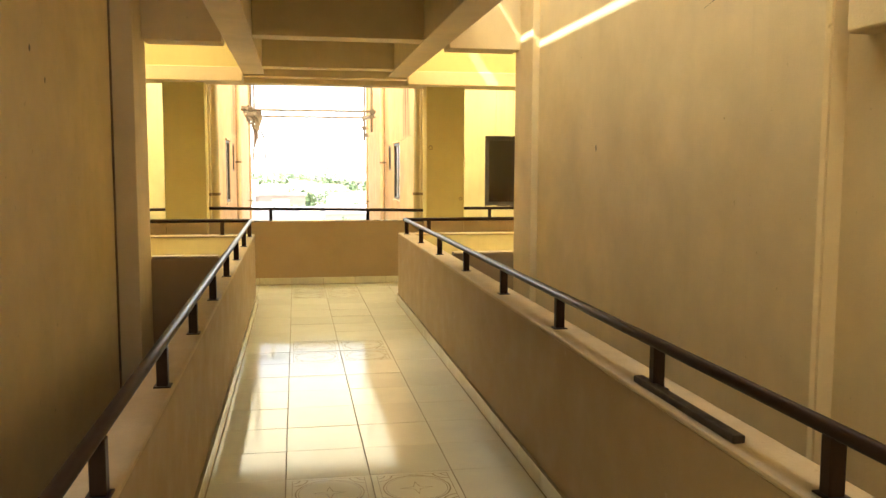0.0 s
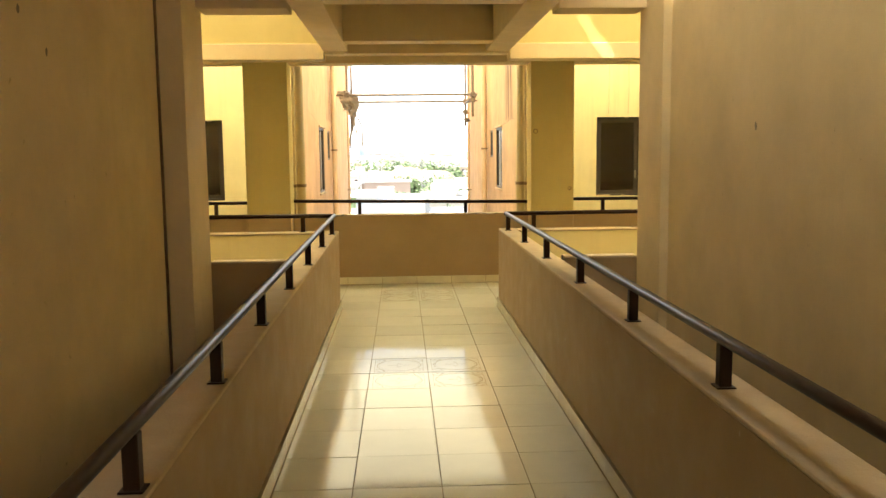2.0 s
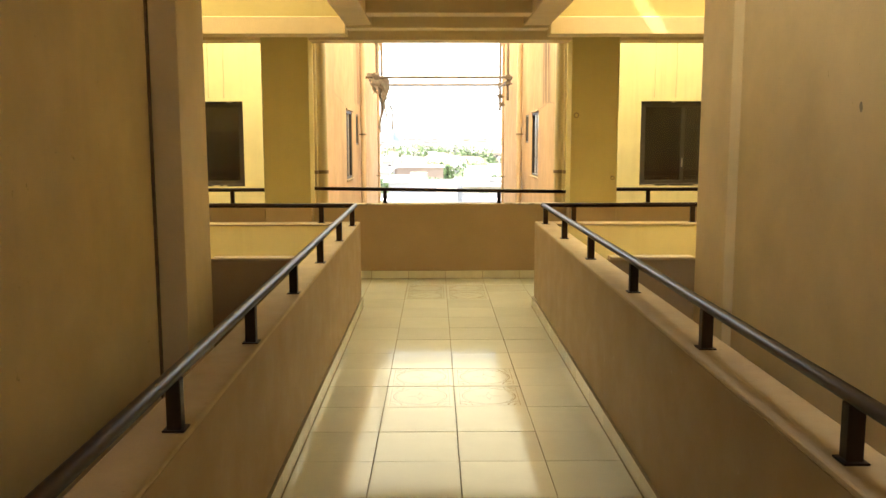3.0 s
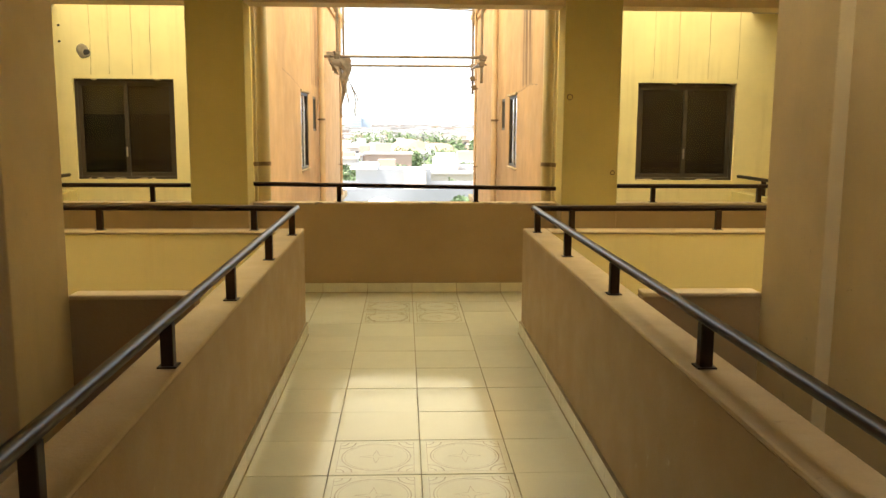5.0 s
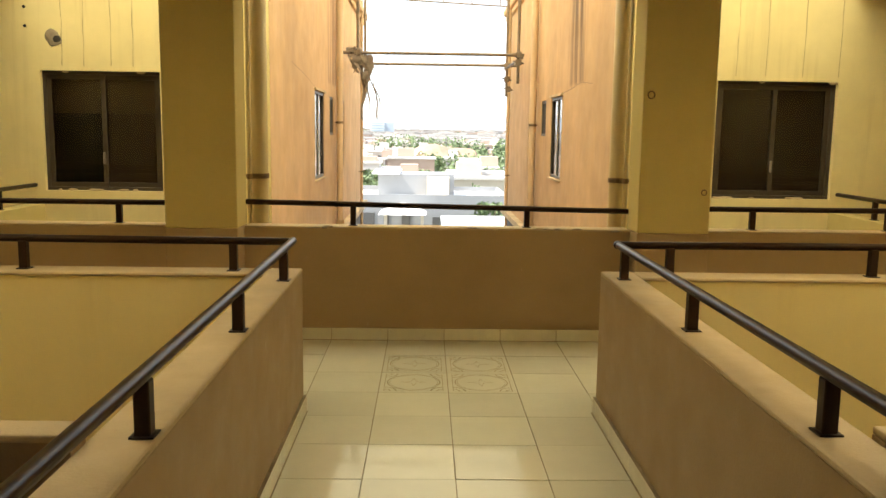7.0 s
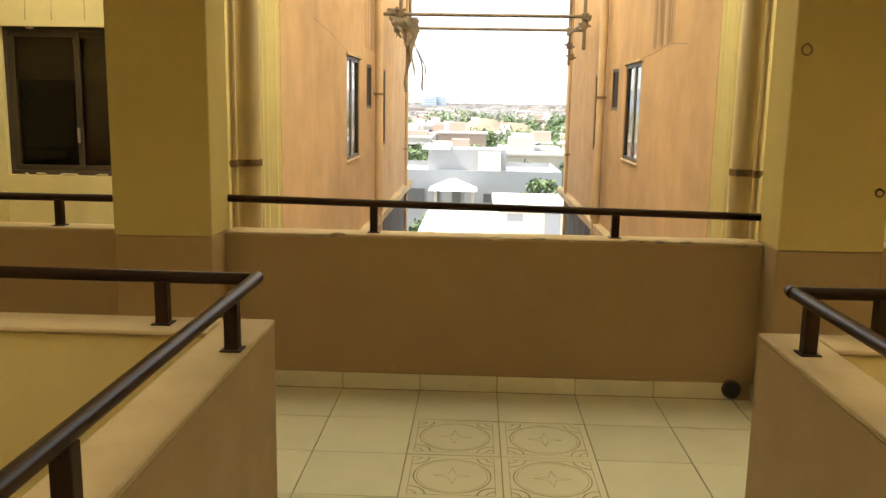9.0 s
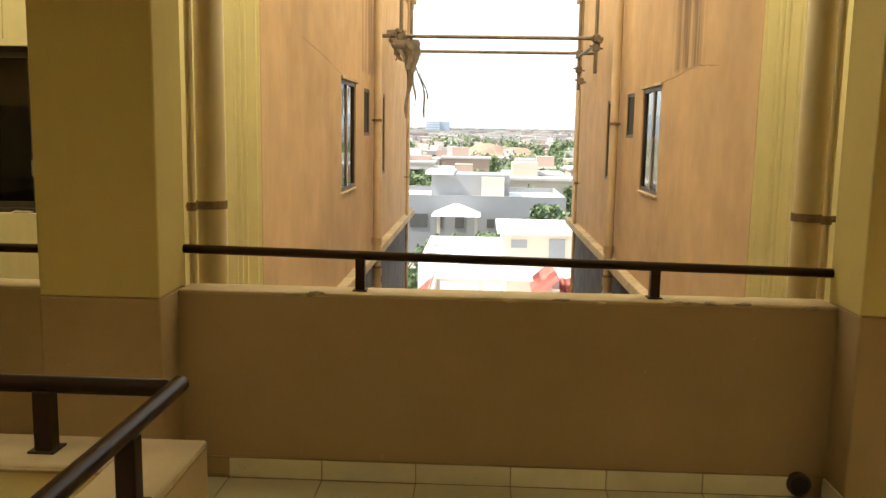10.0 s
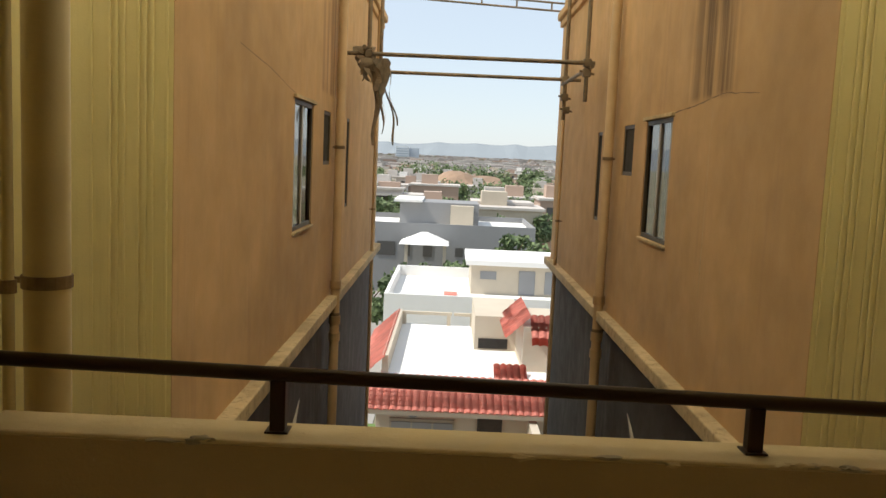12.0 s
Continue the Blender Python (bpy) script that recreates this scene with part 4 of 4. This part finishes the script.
for i, (x, y, h, r) in enumerate(((5.6, 86, 7.2, 1.9), (8.0, 84, 6.2, 2.4), (-3.4, 75, 4.6, 2.0), (-6.0, 70, 4.4, 1.8), (-1.2, 80, 4.8, 2.2), (-8.5, 84, 5.5, 2.2), (1.5, 82, 4.6, 1.6),
                                  (-15, 160, 9.5, 4), (-10, 175, 9.0, 4.5), (14, 150, 8.5, 4), (9, 190, 9.5, 4.5), (2, 210, 9.5, 5), (-4, 220, 10, 5), (20, 230, 9, 5), (-22, 240, 10, 6), (12, 120, 7, 2.5), (-6, 112, 7, 3), (7, 112, 6.5, 3), (-13, 125, 7.5, 3.2), (-9, 140, 8, 3.6), (0, 138, 7.5, 3), (15, 175, 9, 4), (-18, 200, 10, 5), (6, 165, 8, 3.6), (24, 260, 11, 6), (-28, 280, 12, 6), (-14, 300, 13, 7), (0, 310, 13, 7), (16, 320, 13, 7), (30, 330, 12, 6))):
    tree(x, y, h if y < 150 else h * 0.85, r, 40 + i)

rnd = random.Random(77)
for k in range(40):
    y = 112 + 8.5 * k + rnd.uniform(-3, 3)
    tree(rnd.uniform(-0.125, 0.12) * y, y, rnd.uniform(5.5, 8.0), rnd.uniform(2.2, 3.8), 300 + k)

# earth mound and mid-distance town
bm = bmesh.new()
bmesh.ops.create_icosphere(bm, subdivisions=4, radius=1)
for v in bm.verts:
    v.co = Vector((v.co.x * 17, v.co.y * 30, v.co.z * 9)) * (1 + 0.25 * noise.noise(v.co * 2.3))
ob = part("earth_mound", bm, M_MOUND)
ob.location = (4, 260, GZ)
tagged(ob, "bare reddish earth mound behind the houses", "mound", kind="structure")


def town_house(x, y, w, d, h, red, seed):
    rnd = random.Random(seed)
    t = thing("town_house", "distant flat-roofed house in hazy sunlight", "house", (x, y, GZ), "distant town houses")
    wall = (M_CITYRED, M_CITY, M_HOUSE, M_WHITE)[red]
    under(part("wall", box(x - w / 2, x + w / 2, y, y + d, GZ, GZ + h), wall), t)
    under(part("roof", box(x - w / 2 - 0.3, x + w / 2 + 0.3, y - 0.3, y + d + 0.3, GZ + h, GZ + h + 0.35), M_CITY if red or seed % 3 else M_CITYRED), t)
    under(part("stair_room", box(x - w * 0.3, x + w * 0.05, y + d * 0.4, y + d * 0.8, GZ + h + 0.35, GZ + h + 2.2), wall), t)
    for i in range(int(w // 2.6)):
        xx = x - w / 2 + 1.0 + 2.6 * i
        for z in (h - 2.3, h - 5.4):
            if rnd.random() < 0.85:
                under(part("window", box(xx, xx + 1.2, y - 0.06, y + 0.05, GZ + z, GZ + z + 1.3), M_WINDARK), t)


rnd = random.Random(5)
for k in range(46):
    y = 118 + 9.5 * k + rnd.uniform(-4, 4)
    for j in range(2):
        x = rnd.uniform(-0.14, 0.13) * y
        if abs(x - 4) < 15 and 225 < y < 290:
            continue
        town_house(x, y, rnd.uniform(6, 11), rnd.uniform(6, 10), rnd.uniform(4.5, 8.0), rnd.choice((0, 0, 1, 1, 2, 3)), 100 + k * 3 + j)


def far_town(name, mat, count, seed, label, low, high):
    rnd = random.Random(seed)
    verts, faces = [], []
    for _ in range(count):
        y = 480 * (5.2 ** rnd.random())
        x = rnd.uniform(-0.16, 0.16) * y
        w, d, h = rnd.uniform(7, 16), rnd.uniform(7, 14), rnd.uniform(low, high)
        rise = (y - 480) * 0.006
        i = len(verts)
        for zz in (GZ, GZ + h + rise):
            verts += [(x - w / 2, y, zz), (x + w / 2, y, zz), (x + w / 2, y + d, zz), (x - w / 2, y + d, zz)]
        for f in ((0, 1, 5, 4), (1, 2, 6, 5), (2, 3, 7, 6), (3, 0, 4, 7), (4, 5, 6, 7)):
            faces.append(tuple(i + q for q in f))
    me = bpy.data.meshes.new(name)
    me.from_pydata(verts, [], faces)
    me.materials.append(mat)
    tagged(new(name, me), label, "town", kind="stuff")


far_town("far_town_pale", M_CITY, 1500, 11, "countless pale houses of the far town", 5, 10)
far_town("far_town_brick", M_CITYRED, 900, 12, "countless brick houses of the far town", 4, 9)
far_town("far_town_trees", M_LEAF, 900, 13, "green tree clumps of the far town", 3, 8)
tower = thing("office_tower", "pale blue-grey tower block on the skyline", "tower", (-68, 1250, GZ))
under(part("shaft", box(-82, -62, 1250, 1275, GZ, 16), M_TOWER), tower)
under(part("wing", box(-62, -48, 1255, 1275, GZ, 14), M_TOWER2), tower)
for k in range(6):
    under(part("window_band", box(-81, -63, 1249.6, 1250.2, -6 + 3.6 * k, -4.4 + 3.6 * k), M_TOWER2), tower)
# ridge of hills; its material carries the haze as colour
bm = bmesh.new()
vs = []
for i in range(61):
    x = -1500 + 50 * i
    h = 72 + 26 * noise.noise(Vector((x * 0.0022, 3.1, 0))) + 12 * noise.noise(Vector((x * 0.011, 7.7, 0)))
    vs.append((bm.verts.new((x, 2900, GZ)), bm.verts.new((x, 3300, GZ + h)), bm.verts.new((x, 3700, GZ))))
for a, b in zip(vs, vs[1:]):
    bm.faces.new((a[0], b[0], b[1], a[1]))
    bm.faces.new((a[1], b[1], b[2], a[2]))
tagged(part("backdrop_hills", bm, M_HILL), "horizon hills with haze painted into their blue-grey colour", "hills", kind="structure")


# dark joints at the head and foot of the skirting
for s, side in ((-1, "west"), (1, "east")):
    xa, xb = sorted((s * (HALF - 0.018), s * (HALF - 0.024)))
    structure("trim_joint_foot_" + side, box(xa, xb, BACK, NEAR, -0.003, 0.0025), M_GROUT, "dark joint along the skirting foot", "trim")
    xa, xb = sorted((s * (HALF - 0.001), s * (HALF - 0.016)))
    structure("trim_joint_head_" + side, box(xa, xb, BACK, NEAR, 0.0852, 0.089), M_GROUT, "dark joint along the skirting head", "trim")
structure("trim_joint_foot_end", box(-1.39, 1.31, END - 0.018, END - 0.0115, -0.003, 0.0025), M_GROUT, "dark joint along the skirting foot", "trim")
structure("trim_joint_head_end", box(-1.39, 1.31, END - 0.009, END - 0.001, 0.0852, 0.089), M_GROUT, "dark joint along the skirting head", "trim")


# ---- floor tiles and skirting, piece by piece ----
T, GAP = 0.40, 0.004
def tile_mesh(w, d):
    bm = box(GAP / 2, w - GAP / 2, GAP / 2, d - GAP / 2, -0.006, 0.0, 0.0012, segs=1)
    return mesh_of(bm, "tile", M_TILE)


def motif_mesh():
    """Printed ring, corner arcs and a four-pointed star, slightly raised."""
    bm = bmesh.new()
    def stroke(pts, w):
        pts = [Vector((p[0], p[1], 0)) for p in pts]
        for p, q in zip(pts, pts[1:]):
            nn = (q - p).cross(Vector((0, 0, 1))).normalized() * w / 2
            bm.faces.new([bm.verts.new(v) for v in (p - nn, q - nn, q + nn, p + nn)])
    def arc(cx, cy, r, a0, a1, n, w):
        stroke([(cx + r * math.cos(radians(a0 + (a1 - a0) * i / n)), cy + r * math.sin(radians(a0 + (a1 - a0) * i / n))) for i in range(n + 1)], w)
    arc(0.2, 0.2, 0.155, 0, 360, 40, 0.006)
    arc(0.2, 0.2, 0.142, 0, 360, 40, 0.0025)
    for cx, cy, a in ((0.03, 0.03, 0), (0.37, 0.03, 90), (0.37, 0.37, 180), (0.03, 0.37, 270)):
        arc(cx, cy, 0.07, a, a + 90, 8, 0.007)
        arc(cx, cy, 0.035, a, a + 90, 6, 0.006)
    for k in range(4):
        a = radians(90 * k)
        p = lambda r, t: (0.2 + r * math.cos(a + t), 0.2 + r * math.sin(a + t))
        stroke([p(0.02, 0.785), p(0.075, 0.0), p(0.02, -0.785)], 0.003)
    stroke([(0.03, 0.03), (0.37, 0.03), (0.37, 0.37), (0.03, 0.37), (0.03, 0.03)], 0.003)
    for f in bm.faces:
        if f.normal.z < 0:
            f.normal_flip()
    return mesh_of(bm, "motif", M_MOTIF)


FULL, CUT, MOTIF = tile_mesh(T, T), tile_mesh(HALF - T, T), motif_mesh()
DECOR = (1, 2, 9, 10, 17, 18, 25, 26)
rnd = random.Random(2)
def lay(me, x, y, owner, decor=False):
    o = new("tile", me)
    o.matrix_world = Matrix.Translation((x, y, rnd.uniform(-0.0006, 0.0002))) @ Euler((rnd.uniform(-1, 1) * 0.0035, rnd.uniform(-1, 1) * 0.003, 0)).to_matrix().to_4x4()
    o.parent = owner
    if decor:
        q = new("tile_motif", MOTIF)
        q.parent = o
        q.location = (0, 0, 0.0008)
for r in range(0, 34):
    y = 11.2 - T * (r + 1)
    if r < 4:
        for c in range(-12, 12):
            lay(FULL, c * T, y, floor_cross, r in DECOR and c in (-1, 0))
    else:
        lay(CUT, -HALF, y, floor)
        lay(CUT, T, y, floor)
        for c in (-1, 0):
            lay(FULL, c * T, y, floor, r in DECOR)

skirting = tagged(new("baseboard"), "cream glazed skirting tiles along the parapets", "baseboard", kind="structure")
SK_Y = mesh_of(box(0, 0.018, 0.002, T - 0.002, 0, 0.085, 0.0015, segs=1), "skirting_tile", M_SKIRT)
SK_X = mesh_of(box(0.002, T - 0.002, 0, 0.011, 0, 0.085, 0.0015, segs=1), "skirting_tile", M_SKIRT)
for i in range(30):
    y = NEAR - T * (i + 1)
    for x in (-HALF, HALF - 0.018):
        o = new("skirting_tile", SK_Y)
        o.location, o.parent = (x, y, 0), skirting
SK_SHORT = mesh_of(box(0, 0.011, 0.002, 0.193, 0, 0.085, 0.0015, segs=1), "skirting_tile", M_SKIRT)
for x in (-1.403, 1.287):
    o = new("skirting_tile", SK_SHORT)
    o.location, o.parent = (x, 11.01, 0), skirting
for x in (-1.81, 1.298):
    o = new("skirting_tile", SK_X)
    o.location, o.parent = (x, 11.007, 0), skirting
for c in range(-3, 3):
    o = new("skirting_tile", SK_X)
    o.location, o.parent = (c * T, END - 0.011, 0), skirting
